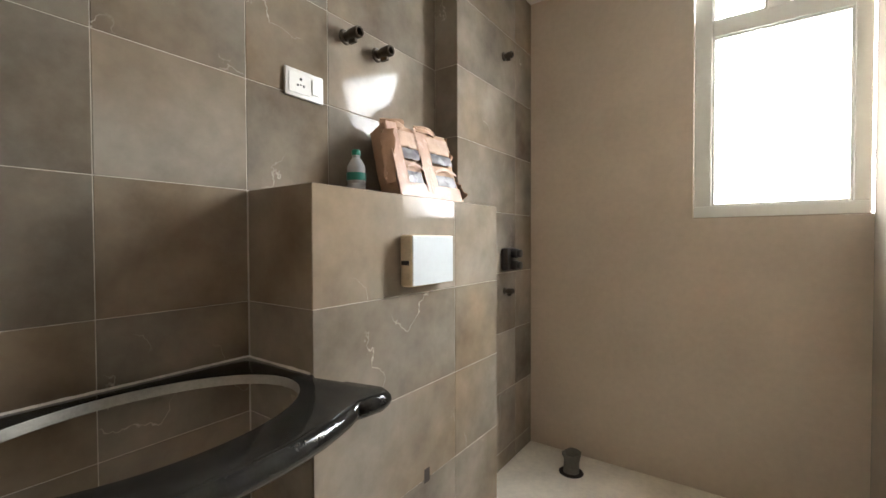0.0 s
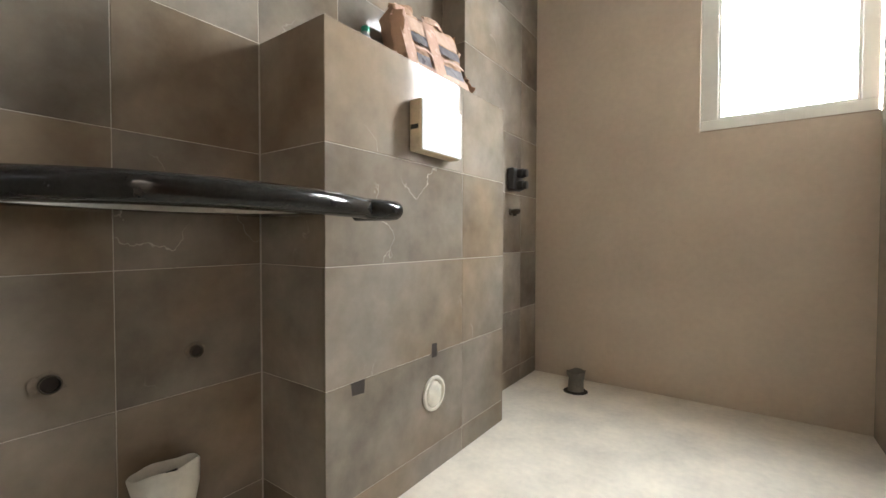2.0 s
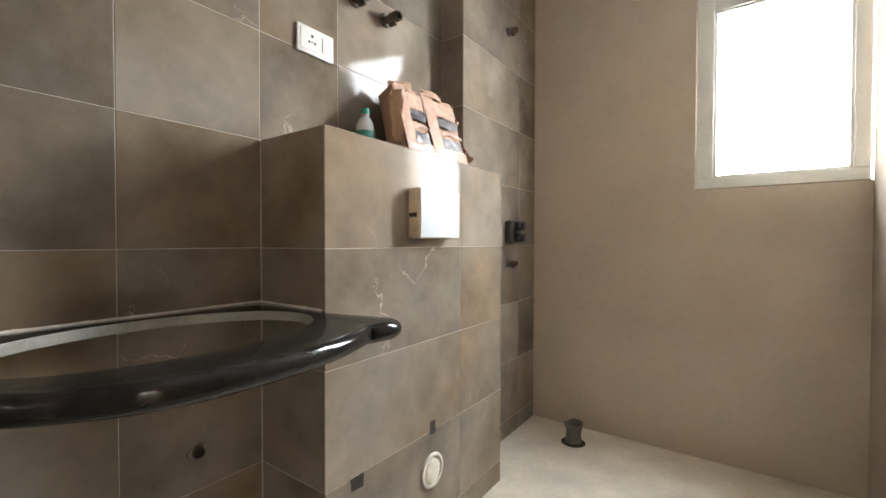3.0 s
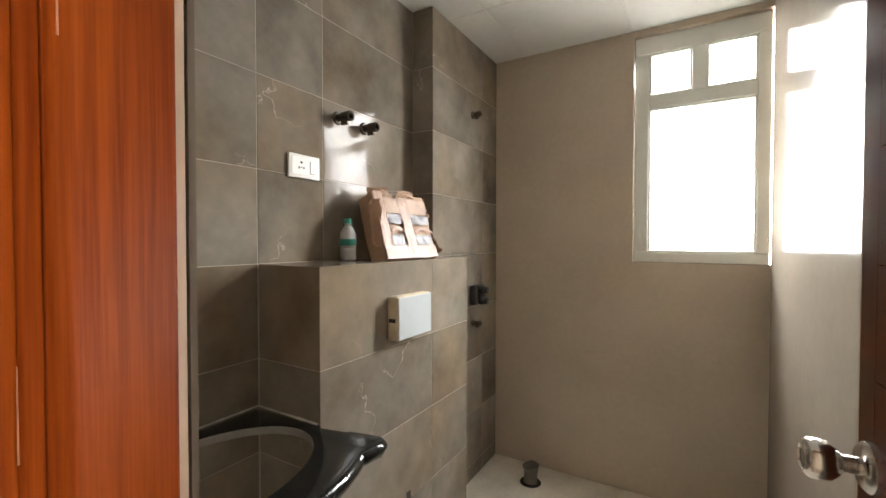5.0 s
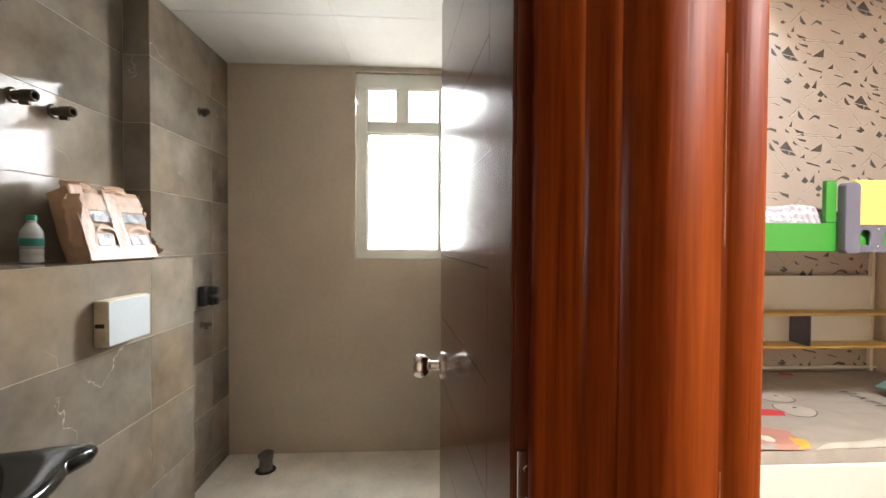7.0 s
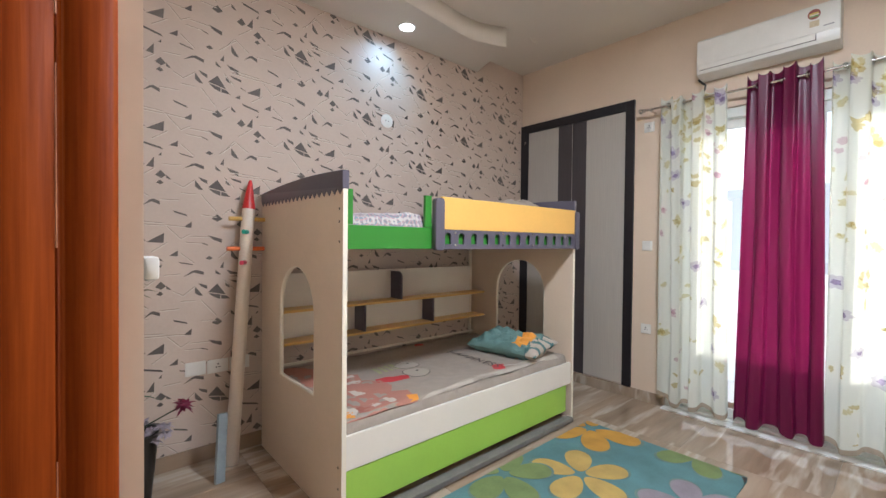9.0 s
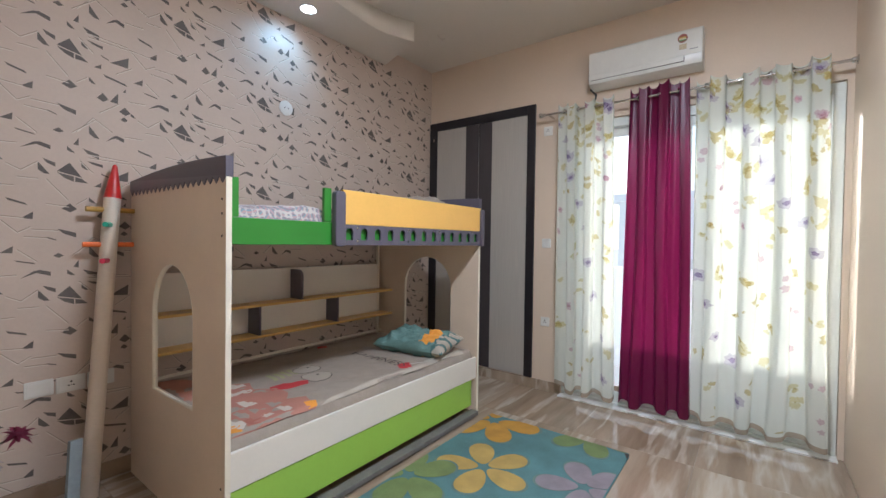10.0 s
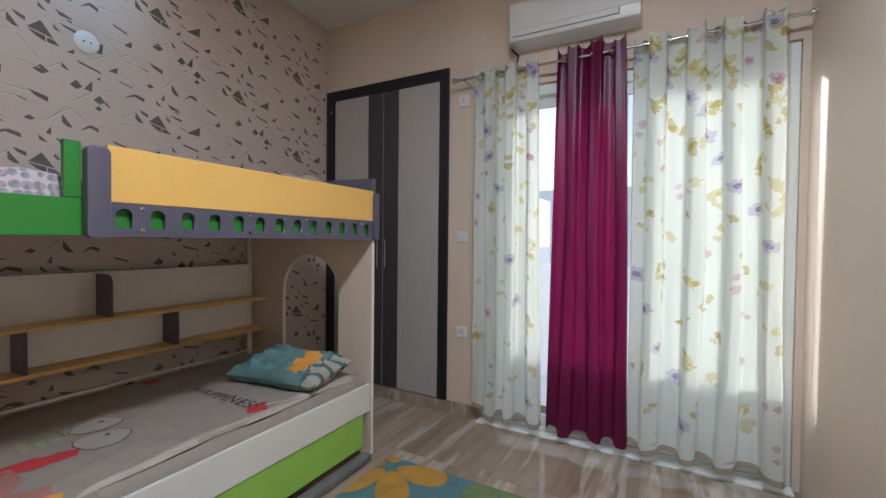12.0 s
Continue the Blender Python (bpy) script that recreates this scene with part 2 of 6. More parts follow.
WARD_DARK = mat("dark_ribbed_laminate", (0.055, 0.047, 0.05), 0.42, 0.25, 3, 60, 0.05, stretch=(1, 60, 1))
WARD_BLACK = mat("black_laminate_frame", (0.014, 0.012, 0.015), 0.4, 0.15, 4, 60, 0.02)
RED = mat("red_paint", (0.52, 0.02, 0.018), 0.35, 0.08, 6, 60, 0.02)
OFF_WHITE = mat("offwhite_painted_wood", (0.70, 0.61, 0.51), 0.45, 0.07, 6, 60, 0.03)
ORANGE = mat("orange_paint", (0.75, 0.16, 0.03), 0.4, 0.06, 6, 60, 0.02)
TEAL_P = mat("teal_paint", (0.03, 0.32, 0.22), 0.4, 0.06, 6, 60, 0.02)
PINK_P = mat("pink_paint", (0.62, 0.05, 0.10), 0.4, 0.06, 6, 60, 0.02)
MUSTARD = mat("mustard_paint", (0.50, 0.30, 0.06), 0.4, 0.06, 6, 60, 0.02)
SHEET = mat("taupe_bedsheet", (0.325, 0.275, 0.23), 0.85, 0.08, 16, 160, 0.5)
SALMON = mat("salmon_print", (0.41, 0.185, 0.14), 0.85, 0.1, 9, 160, 0.12)
PRINT_WHITE = mat("white_print", (0.56, 0.505, 0.435), 0.85, 0.06, 9, 160, 0.12)
PRINT_RED = mat("red_print", (0.50, 0.04, 0.045), 0.85, 0.1, 9, 160, 0.12)
PRINT_DARK = mat("dark_print", (0.07, 0.055, 0.05), 0.85, 0.1, 9, 160, 0.12)
PRINT_ORANGE = mat("orange_print", (0.72, 0.30, 0.04), 0.8, 0.1, 9, 160, 0.1)
TEAL = mat("teal_pillow_cloth", (0.125, 0.225, 0.21), 0.75, 0.25, 9, 160, 0.5)
OVERCAST = glow_mat("bright_haze", (1.0, 1.0, 1.0), 6.0)

# ---- building helpers ----
BASE = {}


def thing(name, at, label, category, group="", kind=""):
    ob = new(name)
    ob.empty_display_size = 0.1
    ob.location = at
    BASE[ob] = Vector(at)
    return tagged(ob, label, category, group, kind)


def mesh_of(bm, name, material, smooth=False):
    me = bpy.data.meshes.new(name)
    bmesh.ops.recalc_face_normals(bm, faces=bm.faces)
    bm.to_mesh(me)
    bm.free()
    for m in material if isinstance(material, (list, tuple)) else (material,):
        me.materials.append(m)
    if smooth:
        me.polygons.foreach_set("use_smooth", [True] * len(me.polygons))
        me.set_sharp_from_angle(angle=radians(38))
    return me


def part(name, bm, material, parent=None, label="", smooth=False, category="", kind=""):
    """One mesh, modelled in the world's metres, as a part of its parent or as a thing of its own."""
    ob = new(name, mesh_of(bm, name, material, smooth))
    if parent is None:
        BASE[ob] = Vector((0, 0, 0))
    else:
        ob.parent = parent
        b = BASE[parent]
        ob.data.transform(Matrix.Translation(-b))
        BASE[ob] = b
    return tagged(ob, label, category, "", kind)


def box(bm, x0, x1, y0, y1, z0, z1, bev=0.0, seg=2):
    made = bmesh.ops.create_cube(bm, size=1, matrix=Matrix.LocRotScale(((x0 + x1) / 2, (y0 + y1) / 2, (z0 + z1) / 2), None, (abs(x1 - x0), abs(y1 - y0), abs(z1 - z0))))
    if bev:
        edges = list({e for v in made["verts"] for e in v.link_edges})
        bmesh.ops.bevel(bm, geom=edges, offset=bev, segments=seg, affect="EDGES", profile=0.5)
    return bm


def B(*a, **k):
    return box(bmesh.new(), *a, **k)


def rod(bm, p, q, r, r2=None, n=14, caps=True):
    p, q = Vector(p), Vector(q)
    d = q - p
    m = Matrix.Translation((p + q) / 2) @ d.to_track_quat("Z", "Y").to_matrix().to_4x4()
    bmesh.ops.create_cone(bm, cap_ends=caps, segments=n, radius1=r, radius2=r if r2 is None else r2, depth=d.length, matrix=m)
    return bm


def lathe(bm, profile, at, axis=(0, 0, 1), n=24):
    """profile: (radius, height along axis) from one end to the other."""
    m = Matrix.Translation(at) @ Vector(axis).to_track_quat("Z", "Y").to_matrix().to_4x4()
    rings = []
    for r, h in profile:
        rings.append([bm.verts.new(m @ Vector((r * math.cos(2 * math.pi * i / n), r * math.sin(2 * math.pi * i / n), h))) for i in range(n)])
    for a, b in zip(rings, rings[1:]):
        for i in range(n):
            bm.faces.new((a[i], a[(i + 1) % n], b[(i + 1) % n], b[i]))
    bm.faces.new(rings[0][::-1])
    bm.faces.new(rings[-1])
    return bm


def plate(outline, holes, thick, m, bev=0.0):
    """A flat board with holes: outline in (u, v), thickness along w, laid out by the matrix m."""
    cu = bpy.data.curves.new("outline", "CURVE")
    cu.dimensions, cu.fill_mode, cu.extrude, cu.bevel_depth, cu.bevel_resolution = "2D", "BOTH", thick / 2 - bev, bev, 2
    cu.offset = -bev
    for loop in (outline, *holes):
        s = cu.splines.new("POLY")
        s.points.add(len(loop) - 1)
        for p, (u, v) in zip(s.points, loop):
            p.co = (u, v, 0, 1)
        s.use_cyclic_u = True
    ob = bpy.data.objects.new("outline", cu)
    scene.collection.objects.link(ob)
    me = bpy.data.meshes.new_from_object(ob.evaluated_get(bpy.context.evaluated_depsgraph_get()))
    bpy.data.objects.remove(ob)
    bm = bmesh.new()
    bm.from_mesh(me)
    bpy.data.meshes.remove(me)
    bmesh.ops.remove_doubles(bm, verts=bm.verts, dist=0.0002)
    bmesh.ops.transform(bm, matrix=m, verts=bm.verts)
    return bm


def axes(at, u, v):
    """Matrix that lays (u, v, w) along two world directions and their cross."""
    u, v = Vector(u), Vector(v)
    m = Matrix((u, v, u.cross(v))).transposed().to_4x4()
    m.translation = at
    return m


def arch(cu, half, low, spring, rise, n=12):
    """An upright opening with an arched head."""
    pts = [(cu + half, low), (cu + half, spring)]
    pts += [(cu + half * math.cos(a), spring + rise * math.sin(a)) for a in [math.pi * i / n for i in range(1, n)]]
    return pts + [(cu - half, spring), (cu - half, low)]


def structure(name, bm, material, label, category="wall", smooth=False):
    return part(name, bm, material, None, label, smooth, category, "structure")


def pieces(name, parent, spots, size, material, bev=0.0012):
    """Alike tiles on one shared mesh: spots are centres."""
    me = mesh_of(B(-size[0] / 2, size[0] / 2, -size[1] / 2, size[1] / 2, -size[2] / 2, size[2] / 2, bev=bev, seg=1), name, material)
    for s in spots:
        ob = new(name, me)
        ob.parent = parent
        ob.location = Vector(s) - BASE[parent]


# ---- large structure ----
XW, XE, YN, YS = -1.04, 0.554, 2.41, 0.03       # bathroom, finished faces
BW, BE, BN, BS = 0.66, 4.575, 2.475, -1.12      # bedroom, finished faces
CB, CR, CD = 2.63, 3.42, 3.25                   # bathroom ceiling, bedroom ceiling, dropped ceiling
FY = -0.112                                     # bedroom face of the wall with the door

wall_w = structure("wall_bath_west", B(XW - 0.13, XW - 0.0012, -0.108, 2.56, 0, 3.5), GROUT, "bathroom wall clad in brown marble-look tiles")
wall_pier = structure("wall_pier", B(XW - 0.004, -0.9172, 1.6035, YN - 0.003, 0, CB), GROUT, "tiled pier in the corner of the bathroom")
bm = bmesh.new()
for a in ((XW - 0.003, -0.075, 0, 3.5), (-0.075, XE + 0.05, 0, 1.326), (-0.075, XE + 0.05, 2.60, 3.5)):
    box(bm, a[0], a[1], YN, YN + 0.15, a[2], a[3])
structure("wall_bath_north", bm, BEIGE_TILE, "bathroom window wall in plain matt beige tile")
structure("wall_bath_east", B(XE, 0.6, YS, YN - 0.002, 0, CB + 0.02), DIMMED_TILE, "glossy beige tiled bathroom side wall, colour darkened against the window light")
structure("wall_bedroom_west", B(0.603, BW, FY - 0.005, BN - 0.002, 0, 3.5), PAINT, "beige painted bedroom wall")
bm = bmesh.new()
for a in ((-3.10, -0.215, 0, 3.5), (-0.215, 0.56, 2.14, 3.5), (0.56, 0.6025, 0, 3.5)):
    box(bm, a[0], a[1], FY, YS - 0.004, a[2], a[3])
structure("wall_door", bm, PAINT, "beige painted wall with the bathroom doorway")
structure("wall_bath_south", B(XW, -0.2145, YS - 0.001, YS + 0.006, 0, CB), DOOR_TILE, "brown tiled inner face of the bathroom door wall")
structure("bath_ceiling", B(XW - 0.05, XE, YS, YN, CB + 0.012, CB + 0.1), DARK_GAP, "void above the bathroom ceiling boards", "ceiling")
bm = bmesh.new()
xs, ys = [XW, -0.705, -0.09, 0.525, XE], [YS, 0.55, 1.165, 1.77, YN - 0.006]
for x0, x1 in zip(xs, xs[1:]):
    for y0, y1 in zip(ys, ys[1:]):
        box(bm, x0 + 0.001, x1 - 0.001, y0 + 0.0025, y1 - 0.0025, CB, CB + 0.011)
structure("ceiling_bath", bm, GYPSUM, "white gypsum ceiling boards with dark joints", "ceiling")
structure("floor_bath", B(XW - 0.05, XE + 0.05, -0.03, YN + 0.05, -0.1, 0), DUST_FLOOR, "dusty cream bathroom floor", "floor")

bm = bmesh.new()
box(bm, BW - 0.02, BE + 0.15, BS - 0.1, BN + 0.1, -0.12, -0.008)
box(bm, -3.10, BW - 0.02, BS - 0.1, -0.03, -0.12, -0.008)
floor = structure("floor", bm, GROUT, "glossy beige marble bedroom floor", "floor")
wall_north = structure("wall_north", B(BW - 0.05, BE + 0.14, BN, BN + 0.13, 0, 3.5), PAPER, "bedroom wall in beige wallpaper with printed grey shards")
DY0, DY1, DZ = -1.085, 0.86, 2.57
bm = bmesh.new()
for a in ((BS - 0.02, DY0, 0, 3.5), (DY1, BN + 0.1, 0, 3.5), (DY0, DY1, DZ, 3.5)):
    box(bm, BE, BE + 0.14, a[0], a[1], a[2], a[3])
structure("wall_east", bm, PAINT, "beige painted wall with the balcony door")
structure("wall_south", B(-3.10, BE + 0.14, BS - 0.13, BS, 0, 3.5), PAINT, "plain beige painted bedroom wall")
structure("wall_west", B(-3.22, -3.10, BS - 0.1, 0.1, 0, 3.5), PAINT, "plain beige passage wall")
structure("ceiling", B(-3.15, BE + 0.1, BS - 0.1, BN + 0.1, CR, CR + 0.1), CEIL, "smooth off-white bedroom ceiling", "ceiling")
edge = [(BW, 1.80), (1.2, 1.84), (1.8, 1.88), (2.3, 1.925), (2.556, 1.945), (2.726, 1.965), (2.935, 1.992), (3.10, 2.012), (3.222, 2.017), (3.33, 2.000), (3.46, 1.955), (3.587, 1.90), (3.65, 2.06), (3.714, 2.24), (3.80, BN), (BW, BN)]
structure("ceiling_drop", plate(edge, [], CR - CD, axes((0, 0, (CR + CD) / 2), (1, 0, 0), (0, 1, 0))), CEIL, "dropped ceiling band with a curved edge", "ceiling")

# ---- bathroom ----
PITCH_Y, PITCH_Z, Z0 = 0.645, 0.3195, 0.0925


def cuts(start, pitch, low, high):
    """Joint positions of a tile course between two ends."""
    k = math.ceil((low - start) / pitch - 0.02)
    out = [low]
    while start + k * pitch < high - 0.02:
        if start + k * pitch > low + 0.02:
            out.append(start + k * pitch)
        k += 1
    return out + [high]


def tiling(parent, axis, face, us, zs, skip=()):
    """Tiles 8 mm thick on a wall: axis 'x' or 'y' is the wall's normal, face its finished plane, us and zs the joints."""
    sign = 1 if face > BASE_FACE[parent] else -1
    shapes = {}
    for i, (u0, u1) in enumerate(zip(us, us[1:])):
        for j, (z0, z1) in enumerate(zip(zs, zs[1:])):
            if (i, j) in skip:
                continue
            shapes.setdefault((round(u1 - u0 - 0.0022, 4), round(z1 - z0 - 0.0022, 4)), []).append(((u0 + u1) / 2, (z0 + z1) / 2))
    for (w, h), spots in shapes.items():
        c = face - sign * 0.004
        if axis == "x":
            pieces("tile", parent, [(c, u, z) for u, z in spots], (0.008, w, h), TILE)
        else:
            pieces("tile", parent, [(u, c, z) for u, z in spots], (w, 0.008, h), TILE)


ledge = structure("wall_ledge", B(XW, -0.7512, 0.6952, 1.6588, 0, 1.3686), GROUT, "low tiled cistern wall with a flat ledge", "ledge")
BASE_FACE = {wall_w: XW - 0.01, wall_pier: -1.0, ledge: -1.0}
ZS = [0.0] + [Z0 + PITCH_Z * k for k in range(8)] + [CB]
tiling(wall_w, "x", XW, cuts(0.34, PITCH_Y, YS + 0.004, 0.692), ZS)
tiling(wall_w, "x", XW, cuts(0.34, PITCH_Y, 0.692, 1.609), ZS[5:])
tiling(wall_pier, "x", -0.916, cuts(2.19, PITCH_Y, 1.602, YN - 0.004), ZS)
BASE_FACE[wall_pier] = 2.0
tiling(wall_pier, "y", 1.602, [XW + 0.001, -0.9173], ZS[5:])
LZ = [0.0, 0.0925, 0.412, 0.7315, 1.051, 1.3695]
tiling(ledge, "x", -0.75, [0.693, 1.331, 1.660], LZ, skip={(0, 1), (0, 2)})
BASE_FACE[ledge] = 1.0
tiling(ledge, "y", 0.694, [XW + 0.001, -0.7513], LZ)
BASE_FACE[ledge] = 1.2
tiling(ledge, "y", 1.660, [-0.915, -0.7513], LZ)
part("tile", B(XW + 0.001, -0.7513, 0.6955, 1.330, 1.3618, 1.3698, bev=0.001, seg=1), TILE, ledge)
part("tile", B(XW + 0.001, -0.7513, 1.332, 1.6585, 1.3618, 1.3698, bev=0.001, seg=1), TILE, ledge)


def ring(cu, cv, r, n=24):
    return [(cu + r * math.cos(2 * math.pi * i / n), cv + r * math.sin(2 * math.pi * i / n)) for i in range(n)]


front = axes((-0.754, 0, 0), (0, 1, 0), (0, 0, 1))
part("tile", plate([(0.694, 0.0936), (1.330, 0.0936), (1.330, 0.411), (1.172, 0.411), (1.172, 0.398), (1.140, 0.398), (1.140, 0.411), (0.830, 0.411), (0.828, 0.372), (0.782, 0.376), (0.778, 0.411), (0.694, 0.411)], [ring(1.150, 0.275, 0.056)], 0.008, front), TILE, ledge)
part("tile", plate([(0.694, 0.413), (1.140, 0.413), (1.141, 0.447), (1.171, 0.445), (1.172, 0.413), (1.330, 0.413), (1.330, 0.7304), (0.694, 0.7304)], [], 0.008, front), TILE, ledge)
# flat dark boxes just behind the tile; the openings' inner shade is colour
bm = bmesh.new()
box(bm, -0.7545, -0.7506, 0.770, 0.836, 0.366, 0.4115)
box(bm, -0.7545, -0.7506, 1.134, 1.178, 0.392, 0.452)
part("pipe_recess", bm, DARK_HOLE, ledge, "dark patches painting the shade inside broken pipe openings")

# toilet outlet plugged with a plastic bag
drain = thing("toilet_outlet", (-0.752, 1.150, 0.275), "white toilet outlet pipe plugged with crumpled plastic, in the tiled ledge", "pipe")
part("pipe_rim", lathe(bmesh.new(), [(0.056, -0.006), (0.060, 0.004), (0.058, 0.010), (0.050, 0.011), (0.047, 0.002), (0.047, -0.02)], (-0.752, 1.150, 0.275), (1, 0, 0), 28), OLD_PLASTIC, drain, smooth=True)
bm = bmesh.new()
bmesh.ops.create_icosphere(bm, subdivisions=3, radius=0.046)
for v in bm.verts:
    v.co *= 1 + 0.16 * noise.noise(v.co * 38) + 0.07 * noise.noise(v.co * 90)
bmesh.ops.transform(bm, matrix=Matrix.LocRotScale((-0.750, 1.152, 0.272), None, (0.36, 0.85, 1.0)), verts=bm.verts)
part("plug", bm, OLD_PLASTIC, drain, "crumpled pale plastic plug", smooth=True)

# flush plate
FL0, FL1 = 1.021, 1.246
flush = thing("flush_plate", (-0.75, 1.21, 1.155), "grubby white concealed-cistern cover box on the tiled ledge", "flush plate")
part("cover", B(-0.749, -0.702, FL0, FL1, 1.080, 1.242, bev=0.006), mat("yellowed_plastic", (0.60, 0.50, 0.35), 0.5, 0.28, 22, 80, 0.1), flush, "yellowed cream sides")
part("front_sheet", B(-0.702, -0.6985, FL0 + 0.003, FL1 - 0.003, 1.083, 1.239, bev=0.0015, seg=1), mat("blue_white_film", (0.50, 0.54, 0.56), 0.35, 0.05, 8, 60, 0.02, spec=0.2), flush, "pale blue protective film")
part("latch", B(-0.742, -0.712, FL0 - 0.002, FL0 + 0.0005, 1.148, 1.162), BLACK_PLASTIC, flush, "dark clip on the edge")

# basin counter with an empty cut-out
HX, HY, RX, RY = -0.778, 0.345, 0.204, 0.294
TOP = 0.891   # upper face of the slab
outer = [(-1.037, 0.040), (-1.037, 0.6895), (-0.742, 0.6895), (-0.739, 0.700), (-0.640, 0.722), (-0.545, 0.742), (-0.528, 0.735), (-0.522, 0.716), (-0.528, 0.668), (-0.534, 0.655), (-0.514, 0.615), (-0.496, 0.570), (-0.481, 0.525), (-0.470, 0.475), (-0.463, 0.425), (-0.460, 0.375), (-0.461, 0.320), (-0.466, 0.270), (-0.478, 0.225), (-0.497, 0.180), (-0.524, 0.140), (-0.556, 0.100), (-0.59, 0.068), (-0.62, 0.040)]
hole = [(HX + RX * math.cos(2 * math.pi * i / 56), HY + RY * math.sin(2 * math.pi * i / 56)) for i in range(56)]
NOSE = 0.0220
slab_line = [outer[0], outer[1], outer[2]] + [tuple(Vector(p) + (Vector((HX + 0.1, HY)) - Vector(p)).normalized() * NOSE) for p in outer[3:]]
bm = plate(slab_line, [hole], 0.024, axes((0, 0, TOP - 0.012), (1, 0, 0), (0, 1, 0)), bev=0.003)
bm.normal_update()
for f in bm.faces:
    c = f.calc_center_median()
    inside = ((c.x - HX) / RX) ** 2 + ((c.y - HY) / RY) ** 2 < 1.03
    f.material_index = 1 if inside and abs(f.normal.z) < 0.85 else 0
counter = thing("basin_counter", (-0.78, 0.36, TOP), "polished black granite counter with an empty oval basin cut-out", "counter")
part("slab", bm, [GRANITE, GRANITE_CUT], counter, smooth=True)
nose = bpy.data.curves.new("nose", "CURVE")
nose.dimensions, nose.bevel_depth, nose.bevel_resolution, nose.use_fill_caps = "3D", NOSE, 6, True
sp = nose.splines.new("POLY")
sp.points.add(len(slab_line) - 5)
for q, (x, y) in zip(sp.points, slab_line[4:]):
    q.co = (x, y, TOP - NOSE, 1)
nob = bpy.data.objects.new("nose", nose)
scene.collection.objects.link(nob)
nme = bpy.data.meshes.new_from_object(nob.evaluated_get(bpy.context.evaluated_depsgraph_get()))
bpy.data.objects.remove(nob)
bm = bmesh.new()
bm.from_mesh(nme)
part("rounded_edge", bm, GRANITE, counter, "polished rounded front edge", smooth=True)
bm = bmesh.new()
strip, last = [(-1.0365, 0.045 + 0.016 * i) for i in range(41)] + [(-1.03 + 0.0145 * i, 0.6885) for i in range(20)], None
for i, (x, y) in enumerate(strip):
    w = 0.004 + 0.004 * abs(noise.noise((i * 0.7, 3, 0)))
    row = [bm.verts.new((x, y, TOP - 0.0015)), bm.verts.new((x + (w if i < 41 else 0), y - (w if i > 39 else 0), TOP - 0.0015)), bm.verts.new((x, y, TOP + 0.0005 + w))]
    if last:
        for k in range(3):
            bm.faces.new((last[k], last[(k + 1) % 3], row[(k + 1) % 3], row[k]))
    last = row
part("sealant", bm, mat("white_cement_joint", (0.6, 0.56, 0.5), 0.85, 0.2, 30, 120, 0.3), counter, "rough white cement joint")


def pipe_stub(name, at, r, length, label, lugs=True):
    """A threaded brass stub that points out from the wall, with its elbow's lugs."""
    t = thing(name, at, label, "pipe", "pipe stubs in the bathroom wall")
    x, y, z = at
    part("pipe", lathe(bmesh.new(), [(r * 0.85, -0.002), (r * 0.85, length * 0.45), (r * 1.08, length * 0.45), (r * 1.12, length), (r * 0.95, length + 0.003), (r * 0.7, length), (r * 0.66, length * 0.6)], at, (1, 0, 0), 18), BRASS_OLD, t, smooth=True)
    part("bore", lathe(bmesh.new(), [(r * 0.65, length * 0.61), (r * 0.6, length * 0.66)], at, (1, 0, 0), 14), DARK_HOLE, t)
    part("collar", lathe(bmesh.new(), [(r * 1.35, -0.003), (r * 1.5, 0.003), (r * 1.2, 0.008)], at, (1, 0, 0), 18), BRASS_OLD, t, smooth=True)
    if lugs:
        part("lug", B(x + length * 0.35, x + length * 0.8, y - r * 0.35, y + r * 0.35, z - r * 1.75, z - r * 0.8, bev=0.002), BRASS_OLD, t)
    return t


pipe_stub("pipe_stub", (XW, 1.062, 1.950), 0.0185, 0.075, "dark threaded brass pipe stub in the tiled wall")
pipe_stub("pipe_stub", (XW, 1.222, 1.943), 0.0185, 0.075, "dark threaded brass pipe stub in the tiled wall")
pipe_stub("pipe_stub", (-0.916, 2.05, 2.199), 0.016, 0.05, "short brass shower pipe stub in the tiled pier")
pipe_stub("pipe_stub", (-0.916, 2.06, 0.953), 0.014, 0.05, "short brass spout stub in the tiled pier")
mixer = thing("shower_mixer", (-0.916, 2.07, 1.125), "black rough-in body of a concealed shower mixer", "mixer")
part("body", B(-0.916, -0.872, 2.01, 2.13, 1.065, 1.185, bev=0.014), BLACK_PLASTIC, mixer, smooth=True)
for z in (1.092, 1.155):
    part("spindle", lathe(bmesh.new(), [(0.026, 0), (0.026, 0.03), (0.021, 0.034), (0.021, 0.05), (0.012, 0.052)], (-0.874, 2.07, z), (1, 0, 0), 16), BLACK_PLASTIC, mixer, smooth=True)


